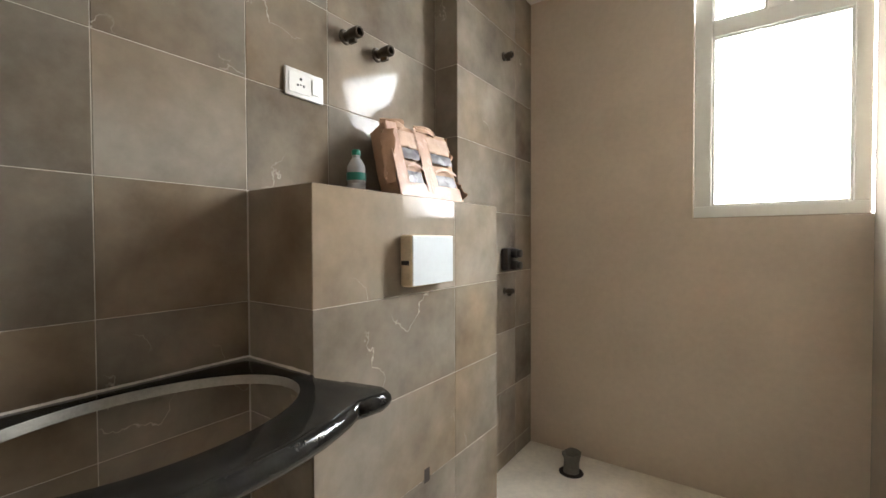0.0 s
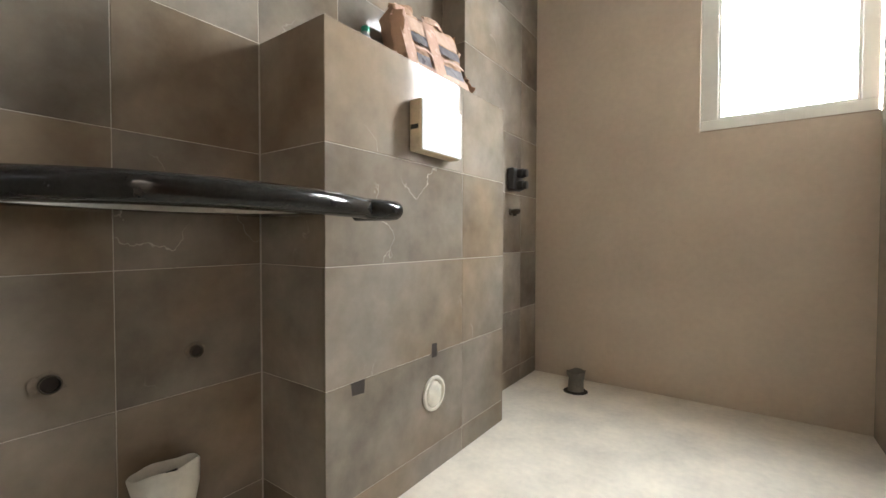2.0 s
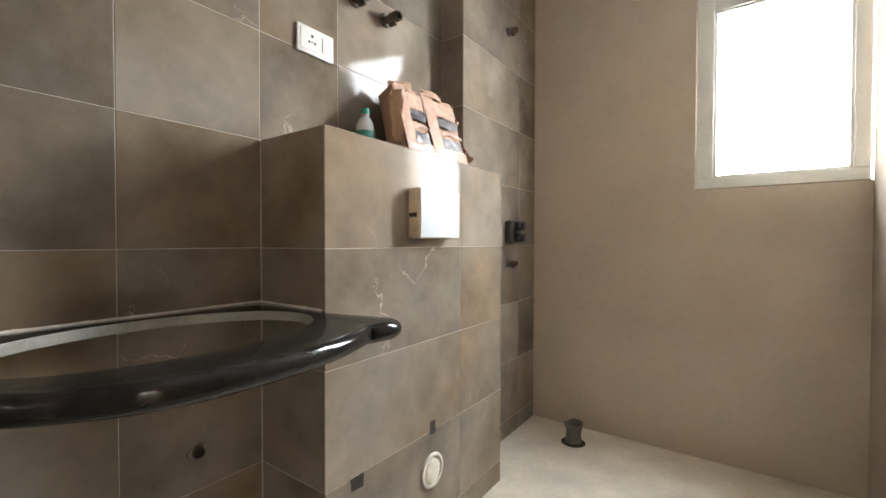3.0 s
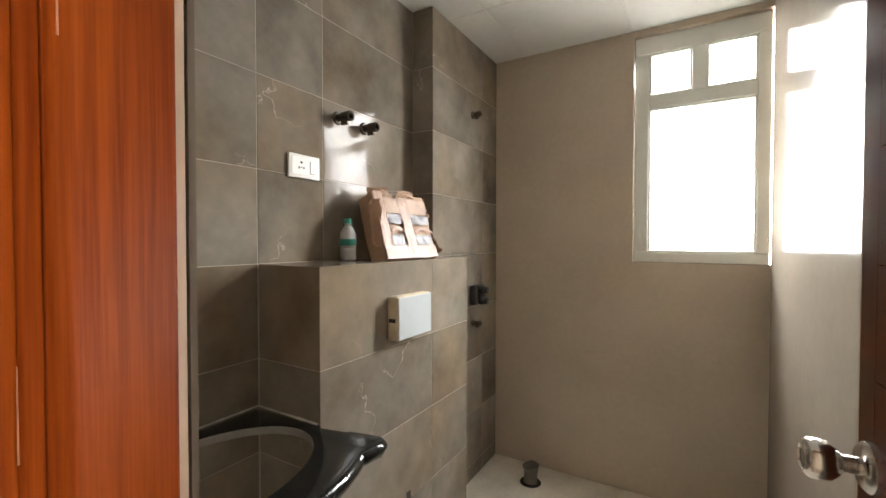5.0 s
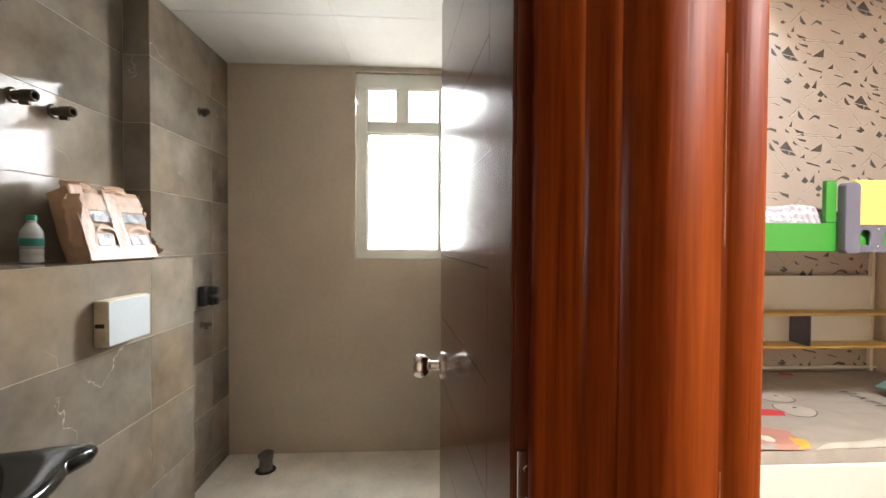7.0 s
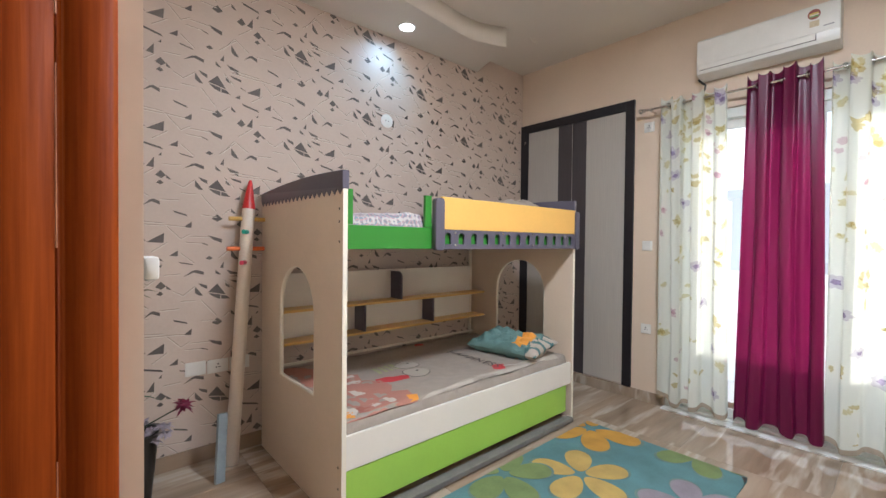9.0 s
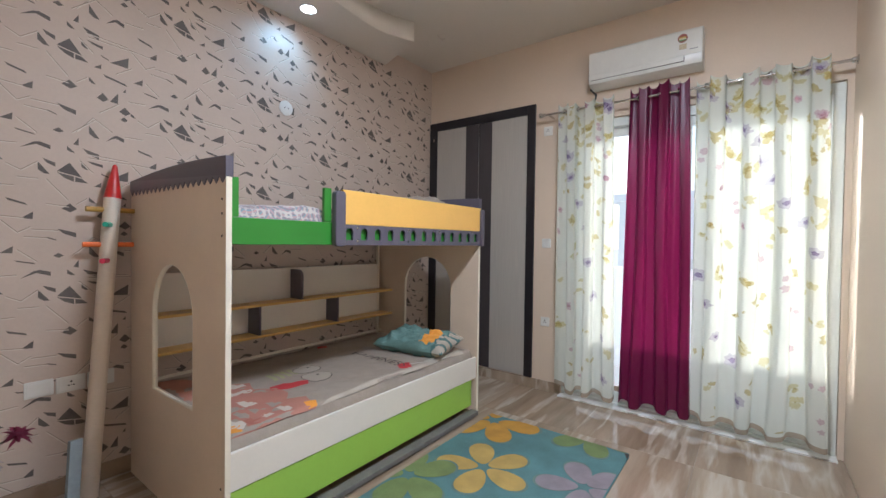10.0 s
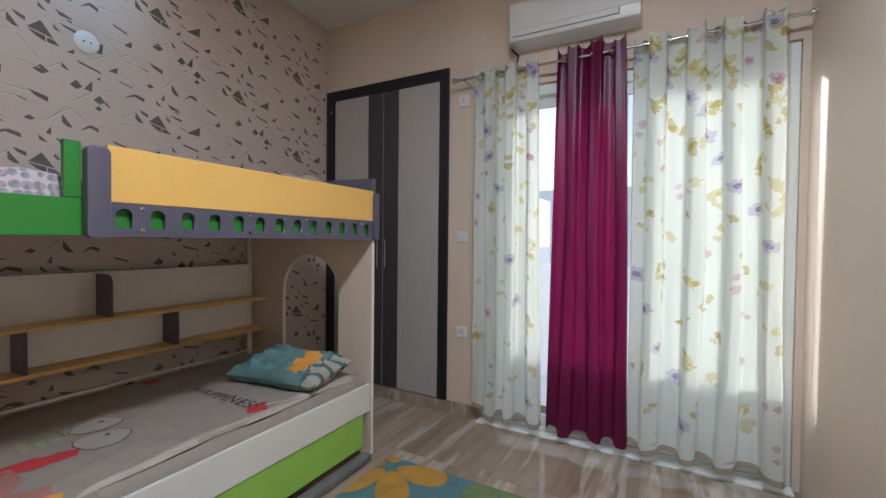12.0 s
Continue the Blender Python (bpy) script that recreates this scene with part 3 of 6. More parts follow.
def socket_plate(name, at, u, wide, high, label, holes=True, rocker=True, group="sockets"):
    """A wall plate: at is its centre on the wall, u the wall's direction seen from the room, to the right."""
    t = thing(name, at, label, "socket" if holes else "switch", group)
    m = axes(at, u, (0, 0, 1))

    def block(u0, u1, v0, v1, d0, d1, bev=0.0):
        b = B(u0, u1, v0, v1, d0, d1, bev=bev)
        bmesh.ops.transform(b, matrix=m, verts=b.verts)
        return b
    part("plate", block(-wide / 2, wide / 2, -high / 2, high / 2, 0.0, 0.011, 0.004), PLASTIC, t, smooth=True)
    part("inner_frame", block(-wide / 2 + 0.012, wide / 2 - 0.012, -high / 2 + 0.012, high / 2 - 0.012, 0.009, 0.0125, 0.001), PLASTIC, t)
    if holes:
        b = bmesh.new()
        c = -wide * 0.12 if rocker else 0.0
        for du, dv, r in ((0, 0.014, 0.0052), (-0.011, -0.006, 0.0042), (0.011, -0.006, 0.0042)):
            lathe(b, [(r, 0.0118), (r, 0.0131)], (c + du, dv, 0), n=12)
        lathe(b, [(0.003, 0.0118), (0.003, 0.0131)], (c, -0.004, 0), n=10)
        bmesh.ops.transform(b, matrix=m, verts=b.verts)
        part("pin_holes", b, BLACK_PLASTIC, t, "dark socket holes")
    if rocker:
        part("rocker", block(wide * 0.16, wide * 0.34, -high * 0.27, high * 0.27, 0.011, 0.0155, 0.002), PLASTIC, t)
    return t


socket_plate("wall_socket", (XW, 0.885, 1.724), (0, 1, 0), 0.145, 0.088, "white three-pin socket with switch on the brown tiles")


def ragged_hole(name, y, z, r, k, label):
    """A broken opening in the tile with a short pipe end in it."""
    t = thing(name, (XW, y, z), label, "pipe", "holes under the counter")
    rnd = random.Random(k)
    prof = [(y + r * (0.1 + rnd.uniform(0.62, 0.98) * math.cos(a)), z + r * rnd.uniform(0.58, 0.85) * math.sin(a)) for a in [2 * math.pi * i / 14 for i in range(14)]]
    part("chipped_edge", plate(prof, [ring(y + 0.2 * r, z, r * 0.46, 14)], 0.0025, axes((XW + 0.0015, 0, 0), (0, 1, 0), (0, 0, 1))), mat("chipped_cement", (0.22, 0.18, 0.14), 0.95, 0.3, 40, 150, 0.4), t)
    part("pipe_end", lathe(bmesh.new(), [(r * 0.56, 0.0), (r * 0.54, 0.009), (r * 0.47, 0.009), (r * 0.45, 0.002)], (XW, y + 0.2 * r, z), (1, 0, 0), 16), BRASS_OLD, t)
    part("bore", lathe(bmesh.new(), [(r * 0.44, 0.0025), (r * 0.44, 0.0035)], (XW, y + 0.2 * r, z), (1, 0, 0), 12), DARK_HOLE, t)


ragged_hole("water_outlet", 0.222, 0.506, 0.036, 3, "broken tile hole with a dark water outlet under the counter")
ragged_hole("water_outlet", 0.505, 0.514, 0.030, 5, "broken tile hole with a pale water outlet under the counter")

waste = thing("waste_pipe", (-0.985, 0.405, 0.0), "stubby white plastic waste pipe pinched shut under the counter", "pipe")


def pinched(profile, at, flat, k):
    """A soft tube whose mouth is squeezed to a slot."""
    b = lathe(bmesh.new(), profile, at, (0.06, 0.03, 1), 30)
    top = at[2] + max(h for r, h in profile)
    for v in b.verts:
        f = max(0.0, 1 - (top - v.co.z) / 0.13) ** 1.4
        v.co.x = at[0] + (v.co.x - at[0]) * (1 - flat * f)
        v.co.y = at[1] + (v.co.y - at[1]) * (1 + 0.30 * f)
        v.co += Vector((noise.noise(v.co * 22 + Vector((k, 0, 0))), noise.noise(v.co * 22 + Vector((0, k, 0))), 0.9 * noise.noise(v.co * 30))) * 0.009
    return b


part("pipe", pinched([(0.054, 0.0), (0.054, 0.10), (0.056, 0.16), (0.058, 0.22), (0.058, 0.268), (0.054, 0.274), (0.049, 0.268), (0.047, 0.23)], (-0.985, 0.405, 0.0), 0.55, 1.0), OLD_PLASTIC, waste, smooth=True)
part("slot", B(-1.003, -0.967, 0.362, 0.448, 0.243, 0.247), DARK_HOLE, waste, "dark pinched mouth")

stub = thing("floor_drain_pipe", (-0.602, 2.207, 0.0), "short grey drain pipe standing up from the bathroom floor", "pipe")
bm = lathe(bmesh.new(), [(0.042, -0.01), (0.040, 0.02), (0.038, 0.07), (0.046, 0.085), (0.047, 0.108), (0.041, 0.108), (0.036, 0.06)], (-0.602, 2.207, 0.0), (0.05, -0.04, 1), 22)
for v in bm.verts:
    if v.co.z > 0.08:
        v.co += Vector((noise.noise(v.co * 40), noise.noise(v.co * 40 + Vector((5, 0, 0))), noise.noise(v.co * 50) * 1.4)) * 0.012
GREY_PIPE = mat("dirty_grey_pipe", (0.17, 0.155, 0.13), 0.7, 0.3, 20, 90, 0.2)
part("pipe", bm, GREY_PIPE, stub, smooth=True)
part("mortar_collar", lathe(bmesh.new(), [(0.066, -0.002), (0.058, 0.004), (0.044, 0.007), (0.040, 0.002)], (-0.602, 2.207, 0.0), n=18), DARK_HOLE, stub, "dark gap round the pipe")

# water bottle
BX, BY, BZ = -0.962, 1.040, 1.370
bottle = thing("water_bottle", (BX, BY, BZ), "clear plastic water bottle with teal cap and label on the ledge", "bottle")
CLEAR, ct, cb = nodes_of("clear_bottle_plastic")
cb.inputs["Base Color"].default_value, cb.inputs["Alpha"].default_value, cb.inputs["Roughness"].default_value = (0.95, 0.97, 0.97, 1), 0.42, 0.1
part("bottle_body", lathe(bmesh.new(), [(0.026, 0.0), (0.0325, 0.004), (0.0325, 0.02), (0.0305, 0.026), (0.0325, 0.032), (0.0325, 0.045), (0.0305, 0.05), (0.0325, 0.056), (0.0325, 0.10), (0.030, 0.112), (0.020, 0.130), (0.0135, 0.138), (0.0135, 0.150)], (BX, BY, BZ), n=24), CLEAR, bottle, smooth=True)
part("bottle_label", lathe(bmesh.new(), [(0.0333, 0.060), (0.0335, 0.062), (0.0335, 0.084), (0.0333, 0.086)], (BX, BY, BZ), n=24), mat("teal_label", (0.02, 0.22, 0.17), 0.4, 0.1, 20, 90, 0), bottle, "teal paper label", smooth=True)
part("cap", lathe(bmesh.new(), [(0.0155, 0.147), (0.0155, 0.163), (0.013, 0.166)], (BX, BY, BZ), n=20), mat("teal_cap", (0.015, 0.27, 0.17), 0.35, 0.1, 20, 90, 0), bottle, "teal screw cap", smooth=True)

# taped carton leaning on the wall
carton = thing("cardboard_carton", (-0.80, 1.25, 1.371), "battered brown carton wrapped in clear tape, leaning on the ledge", "box")
c0, c1, c2 = Vector((-0.828, 1.115, 1.374)), Vector((-0.795, 1.445, 1.374)), Vector((-0.938, 1.150, 1.662))
cu_, cv_ = (c1 - c0), (c2 - c0)
cu_n = cu_.normalized()
cv_n = (cv_ - cu_n * cv_.dot(cu_n)).normalized()
cm = axes(c0, cu_n, cv_n)
CW, CH, CT = cu_.length, 0.300, 0.085
CARD = mat("brown_cardboard", (0.42, 0.26, 0.165), 0.6, 0.18, 9, 60, 0.12)
bm = bmesh.new()
bmesh.ops.create_grid(bm, x_segments=18, y_segments=16, size=0.5)
for v in bm.verts:
    u, w = v.co.x + 0.5, v.co.y + 0.5
    v.co = Vector((u * CW + 0.02 * w, w * CH, 0.004 * noise.noise((u * 7, w * 7, 3))))
geo = bmesh.ops.extrude_face_region(bm, geom=list(bm.faces))
for v in (g for g in geo["geom"] if isinstance(g, bmesh.types.BMVert)):
    v.co.z -= CT
for v in bm.verts:
    v.co += Vector((noise.noise(v.co * 14), noise.noise(v.co * 14 + Vector((7, 0, 0))), noise.noise(v.co * 14 + Vector((0, 7, 0))))) * 0.006
bmesh.ops.transform(bm, matrix=cm, verts=bm.verts)
part("carton_body", bm, CARD, carton, smooth=True)
TAPE = mat("shiny_packing_tape", (0.50, 0.34, 0.265), 0.26, 0.1, 14, 70, 0.35, spec=0.25)


def patch(u0, u1, v0, v1, d, k):
    b = bmesh.new()
    bmesh.ops.create_grid(b, x_segments=14, y_segments=6, size=0.5)
    for v in b.verts:
        u, w = u0 + (v.co.x + 0.5) * (u1 - u0), v0 + (v.co.y + 0.5) * (v1 - v0)
        v.co = Vector((u + 0.02 * w / CH, w, d + 0.0025 * noise.noise((u * 30, w * 30, k)) + 0.002 * noise.noise((u * 80, w * 80, k))))
    bmesh.ops.transform(b, matrix=cm, verts=b.verts)
    return b


GREY_PRINT = mat("grey_carton_print", (0.12, 0.11, 0.115), 0.3, 0.15, 14, 70, 0.2)
PALE_PRINT = mat("pale_carton_print", (0.50, 0.35, 0.265), 0.35, 0.12, 14, 70, 0.3, spec=0.25)
part("tape_band", patch(0.0, CW, 0.0, 0.055, 0.011, 1), TAPE, carton, "wrinkled clear tape", smooth=True)
part("tape_band", patch(0.14, 0.20, 0.02, CH, 0.0115, 2), TAPE, carton, smooth=True)
part("tape_band", patch(0.0, 0.05, 0.04, CH, 0.0112, 4), TAPE, carton, smooth=True)
for u0, u1 in ((0.055, 0.138), (0.205, 0.325)):
    part("print_field", patch(u0, u1, 0.205, 0.275, 0.009, 5), PALE_PRINT, carton, "pale printed field", smooth=True)
    part("print_band", patch(u0, u1, 0.155, 0.20, 0.0092, 6), GREY_PRINT, carton, "grey printed band", smooth=True)
    part("print_block", patch(u0, u1 - 0.01, 0.058, 0.105, 0.0092, 7), GREY_PRINT, carton, smooth=True)
    bow = []
    for i in range(11):
        f = i / 10
        bow.append((u0 + f * (u1 - u0), 0.118 + 0.022 * math.sin(math.pi * (f * 0.9 + 0.05))))
    part("print_bow", plate(bow + [(u, v - 0.012) for u, v in bow[::-1]], [], 0.001, cm @ Matrix.Translation((0.01, 0, 0.0135))), PALE_PRINT, carton)
# crushed flaps round the edge
for i, (u, v, w, h, ang) in enumerate(((-0.002, 0.07, 0.014, 0.20, 3), (0.03, 0.292, 0.10, 0.045, -4), (0.17, 0.296, 0.13, 0.03, 3), (0.335, 0.20, 0.035, 0.10, -6), (0.332, 0.03, 0.05, 0.07, 8), (0.33, 0.10, 0.03, 0.09, -3))):
    b = bmesh.new()
    bmesh.ops.create_grid(b, x_segments=6, y_segments=10, size=0.5)
    for q in b.verts:
        q.co = Vector((q.co.x * w, q.co.y * h, 0.02 * math.sin(q.co.x * 3 + i) + 0.012 * noise.noise((q.co.x * 9, q.co.y * 9, i))))
    g = bmesh.ops.solidify(b, geom=list(b.faces), thickness=0.004)
    bmesh.ops.transform(b, matrix=cm @ Matrix.Translation((u + w / 2, v + h / 2 - 0.01, 0.0 - 0.015 * (i % 2))) @ pose(0, 0, 0, 12 - 5 * i, 30 if i in (0, 3, 4, 5) else 0, ang), verts=b.verts)
    part("torn_flap", b, CARD, carton, "torn cardboard flap", smooth=True)

# window
window = thing("window_1", (0.24, 2.45, 1.326), "white plastic window with one tall pane and two small top lights", "window", kind="structure")
for nm, x0, x1, z0, z1 in (("sill", -0.072, 0.552, 1.329, 1.385), ("stile", -0.072, 0.0, 1.385, 2.5), ("stile", 0.498, 0.552, 1.385, 2.5), ("transom", 0.0, 0.498, 2.192, 2.265), ("mullion", 0.209, 0.275, 2.265, 2.5), ("head", -0.072, 0.552, 2.5, 2.597)):
    part(nm, B(x0, x1, 2.438, 2.505, z0, z1, bev=0.004), WHITE_PVC, window)
for x0, x1, z0, z1 in ((0.0, 0.498, 1.385, 2.192), (0.0, 0.209, 2.265, 2.5), (0.275, 0.498, 2.265, 2.5)):
    bm = bmesh.new()
    for a in ((x0, x1, z0, z0 + 0.012), (x0, x1, z1 - 0.012, z1), (x0, x0 + 0.012, z0 + 0.012, z1 - 0.012), (x1 - 0.012, x1, z0 + 0.012, z1 - 0.012)):
        box(bm, a[0] + 0.0005, a[1] - 0.0005, 2.446, 2.470, a[2] + 0.0005, a[3] - 0.0005)
    bead = part("bead", bm, WHITE_PVC, window)
    pane = part("pane", B(x0 + 0.006, x1 - 0.006, 2.468, 2.473, z0 + 0.006, z1 - 0.006), glass_mat("window_glass", (0.97, 0.98, 0.98), 0.02), window)
    pane.visible_shadow = False
part("ledge_tile", B(-0.073, 0.553, 2.411, 2.437, 1.327, 1.331), DIMMED_TILE, window)
structure("backdrop", B(-1.4, 1.9, 3.0, 3.02, 0.4, 3.6), OVERCAST, "bright hazy daylight outside the bathroom window", "backdrop")

# door frame: moulded jambs and head
left_prof = [(-0.2155, 0.0095), (-0.199, 0.0095), (-0.1975, 0.007), (-0.174, -0.070), (-0.169, -0.075), (-0.168, -0.084), (-0.172, -0.090), (-0.179, -0.090), (-0.181, -0.086), (-0.184, -0.086), (-0.186, -0.097), (-0.190, -0.101), (-0.195, -0.100), (-0.197, -0.094), (-0.200, -0.094), (-0.203, -0.108), (-0.208, -0.115), (-0.214, -0.116), (-0.217, -0.108), (-0.220, -0.108), (-0.222, -0.119), (-0.228, -0.122), (-0.233, -0.120), (-0.235, -0.1125), (-0.216, -0.1125)]
right_prof = [(0.5595, 0.028), (0.508, 0.028), (0.504, -0.004), (0.491, -0.008), (0.487, -0.047), (0.490, -0.054), (0.498, -0.062), (0.513, -0.091), (0.5205, -0.093), (0.5175, -0.100), (0.531, -0.124), (0.5385, -0.126), (0.5355, -0.133), (0.546, -0.151), (0.551, -0.160), (0.559, -0.165), (0.597, -0.166), (0.599, -0.158), (0.602, -0.158), (0.604, -0.165), (0.632, -0.163), (0.638, -0.158), (0.638, -0.118), (0.5595, -0.1175)]
door_frame = thing("door_frame", (0.15, -0.05, 0.0), "moulded door frame in varnished reddish-brown wood", "door frame", kind="structure")


def swept(prof, z0, z1):
    return plate(prof, [], z1 - z0, axes((0, 0, (z0 + z1) / 2), (1, 0, 0), (0, 1, 0)))


part("jamb", swept(left_prof, 0.0, 2.115), FRAME_WOOD, door_frame)
part("jamb", swept(right_prof, 0.0, 2.115), FRAME_WOOD, door_frame)
part("head", B(-0.24, 0.638, -0.16, 0.028, 2.116, 2.20, bev=0.006), FRAME_WOOD, door_frame)
WORN = mat("worn_varnish", (0.42, 0.165, 0.07), 0.5, 0.25, 30, 90, 0.1)
rnd = random.Random(31)
for x, y, share in ((-0.1675, -0.0835, 0.75), (-0.1900, -0.1015, 0.7), (-0.2140, -0.1165, 0.4), (0.5510, -0.1605, 0.25), (0.5985, -0.1665, 0.6)):
    bm = bmesh.new()
    z = 0.02
    while z < 2.08:
        ln = rnd.uniform(0.03, 0.16)
        if rnd.random() < share:
            w = rnd.uniform(0.0005, 0.0011)
            rod(bm, (x, y, z), (x, y, z + ln), w, w * 0.5, n=6)
        z += ln + rnd.uniform(0.0, 0.05)
    part("worn_edge", bm, WORN, door_frame, "pale rubbed edge of the moulding")
part("strike_plate", swept([(-0.1965, 0.006), (-0.1945, 0.006), (-0.1875, -0.017), (-0.1895, -0.017)], 1.05, 1.165), STEEL, door_frame, "steel strike plate")

# open door leaf, hinged on the right jamb
HX0, HY0 = 0.470, -0.020
door = thing("door_1", (HX0, HY0, 0.006), "dark polished wooden bathroom door standing open, with fine horizontal grooves", "door", kind="structure")
LL, LT, LH = 0.648, 0.036, 2.07
part("leaf", B(HX0 + 0.003, HX0 + LT, HY0, HY0 + LL, 0.006, LH, bev=0.001, seg=1), LEAF_WOOD, door)
zs = [0.006] + [0.16 + 0.1572 * k for k in range(12)] + [LH]
for z0, z1 in zip(zs, zs[1:]):
    part("panel", B(HX0, HX0 + 0.0032, HY0 + 0.1136, HY0 + 0.6014, z0 + 0.0008, min(z1, LH) - 0.0008), LEAF_WOOD, door)
part("stile", B(HX0, HX0 + 0.0032, HY0, HY0 + 0.1135, 0.006, LH, bev=0.001, seg=1), LEAF_WOOD, door)
part("stile", B(HX0, HX0 + 0.0032, HY0 + 0.6015, HY0 + LL, 0.006, LH, bev=0.001, seg=1), LEAF_WOOD, door)
part("edge_strip", B(HX0, HX0 + LT, HY0 + LL, HY0 + LL + 0.004, 0.006, LH), wood_mat("raw_wood_edge", (0.16, 0.09, 0.055), (0.3, 0.19, 0.12), 0.5), door, "paler worn wooden edge")
KY, KZ = HY0 + 0.610, 1.138
part("rosette", lathe(bmesh.new(), [(0.034, 0.0), (0.034, 0.004), (0.028, 0.010), (0.014, 0.012)], (HX0, KY, KZ), (-1, 0, 0), 28), STEEL, door, "brushed steel rosette", smooth=True)
part("knob", lathe(bmesh.new(), [(0.012, 0.008), (0.0115, 0.030), (0.020, 0.036), (0.0275, 0.045), (0.029, 0.058), (0.027, 0.068), (0.021, 0.074), (0.018, 0.0745), (0.017, 0.072), (0.006, 0.072)], (HX0, KY, KZ), (-1, 0, 0), 28), STEEL, door, "round brushed steel knob", smooth=True)
part("latch", B(HX0 + 0.008, HX0 + 0.028, HY0 + LL + 0.0035, HY0 + LL + 0.006, KZ - 0.03, KZ + 0.03), STEEL, door, "steel latch plate")
for z in (0.25, 1.17, 1.86):
    hinge = part("hinge", B(HX0 + 0.007, HX0 + 0.030, HY0 - 0.0025, HY0 + 0.0003, z - 0.055, z + 0.055, bev=0.001), STEEL, door, "worn steel hinge", smooth=False)
    bm = rod(bmesh.new(), (HX0 + 0.037, HY0 - 0.004, z - 0.055), (HX0 + 0.037, HY0 - 0.004, z + 0.055), 0.005, n=10)
    for k in (-0.035, 0.0, 0.035):
        lathe(bm, [(0.0042, 0), (0.003, 0.0012)], (HX0 + 0.018, HY0 - 0.0024, z + k), (0, -1, 0), 8)
    part("knuckle", bm, STEEL, hinge)
door.rotation_euler.z = radians(4.0)

socket_plate("switch_plate", (-0.358, FY, 1.424), (1, 0, 0), 0.095, 0.09, "white switch plate beside the bathroom door", holes=False, rocker=True, group="switches")

# ---- bedroom: bunk bed ----
X0, X1, Y0, Y1 = 1.610, 3.742, 1.262, 2.440
bed = thing("bunk_bed", (2.68, 1.85, 0.0), "cream bunk bed with green and yellow boards and grey saw-tooth caps", "bunk bed")


def side(at_x):
    return axes((at_x, 0, 0), (0, 1, 0), (0, 0, 1))


def front_of(at_y):
    """(u, v) along x and z; thickness along -y."""
    return axes((0, at_y, 0), (1, 0, 0), (0, 0, 1))


for xc, lo in ((X0 + 0.0125, 0.592), (X1 - 0.0125, 0.600)):
    panel = part("end_panel", plate([(Y0 + 0.003, 0.0), (Y1, 0.0), (Y1, 1.735), (Y0 + 0.003, 1.735)], [arch(1.845 if xc < 2 else 1.82, 0.258 if xc < 2 else 0.278, lo, 1.03, 0.275, 16)], 0.025, side(xc)), CREAM, bed)
    part("edge_band", B(xc - 0.0128, xc + 0.0128, Y0, Y0 + 0.0028, 0.0, 1.735), EDGE, panel, "pale edge banding")
    half, cy = (0.258, 1.845) if xc < 2 else (0.278, 1.82)
    rim_out = arch(cy, half, lo, 1.03, 0.275, 16)
    rim_in = arch(cy, half - 0.004, lo + 0.004, 1.03, 0.271, 16)
    part("opening_band", plate(rim_out, [rim_in], 0.0262, side(xc)), EDGE, panel, "pale edge banding")
    top = [(Y0 - 0.004 + (Y1 - Y0 + 0.008) * i / 20, 1.768 + 0.052 * math.sin(math.pi * min(1, (i / 20) * 0.62 + 0.30))) for i in range(21)]
    teeth = []
    n = 20
    for i in range(n):
        ya, yb = Y1 - (Y1 - Y0) * i / n, Y1 - (Y1 - Y0) * (i + 1) / n
        teeth += [(ya, 1.722), ((ya + yb) / 2, 1.692)] if xc < 2 else [(ya, 1.715)]
    cap = part("cap", plate(top + [(Y1 + 0.004, 1.722)] + teeth + [(Y0 - 0.004, 1.722)], [], 0.036, side(xc), bev=0.003), SLATE, bed, "dark slate-grey saw-tooth cap", smooth=True)
for z in (1.62, 1.555, 1.455, 0.31, 0.20):
    part("screw", lathe(bmesh.new(), [(0.0065, 0), (0.006, 0.0012)], (X0, 1.300, z), (-1, 0, 0), 10), BLACK_PLASTIC, bed, "dark screw hole")

part("side_board", B(X0 + 0.026, X1 - 0.026, 1.270, 1.290, 0.290, 0.468, bev=0.002), WHITE_LAM, bed, "white lower side board")
part("drawer_front", B(X0 + 0.030, X1 - 0.085, 1.276, 1.294, 0.072, 0.286, bev=0.002), LIME, bed, "lime green trundle drawer front")
part("drawer_box", B(X0 + 0.05, X1 - 0.10, 1.30, 2.40, 0.06, 0.27), CREAM, bed)
part("plinth", B(X0 + 0.05, X1 - 0.09, 1.20, 1.27, 0.012, 0.045, bev=0.004), mat("grey_foot_strip", (0.16, 0.15, 0.14), 0.7, 0.2, 12, 60, 0.1), bed, "low grey strip along the foot of the bed")
part("slat_base", B(X0 + 0.026, X1 - 0.026, 1.292, 2.42, 0.30, 0.36), CREAM, bed)
part("side_rail", B(X0 + 0.026, X1 - 0.026, 1.270, 1.288, 1.417, 1.541, bev=0.002), GREEN, bed, "dark green upper side rail")
part("rail_end", B(X0 + 0.026, X0 + 0.060, 1.270, 1.288, 1.543, 1.722, bev=0.002), GREEN, bed)
part("rail_post", B(2.140, 2.186, 1.268, 1.290, 1.543, 1.728, bev=0.002), GREEN, bed)
part("upper_base", B(X0 + 0.026, X1 - 0.026, 1.29, 2.42, 1.423, 1.448), CREAM, bed)
part("guard_board", B(2.250, X1 - 0.03, 1.246, 1.264, 1.534, 1.728, bev=0.002), YELLOW, bed, "warm yellow guard board")
holes = []
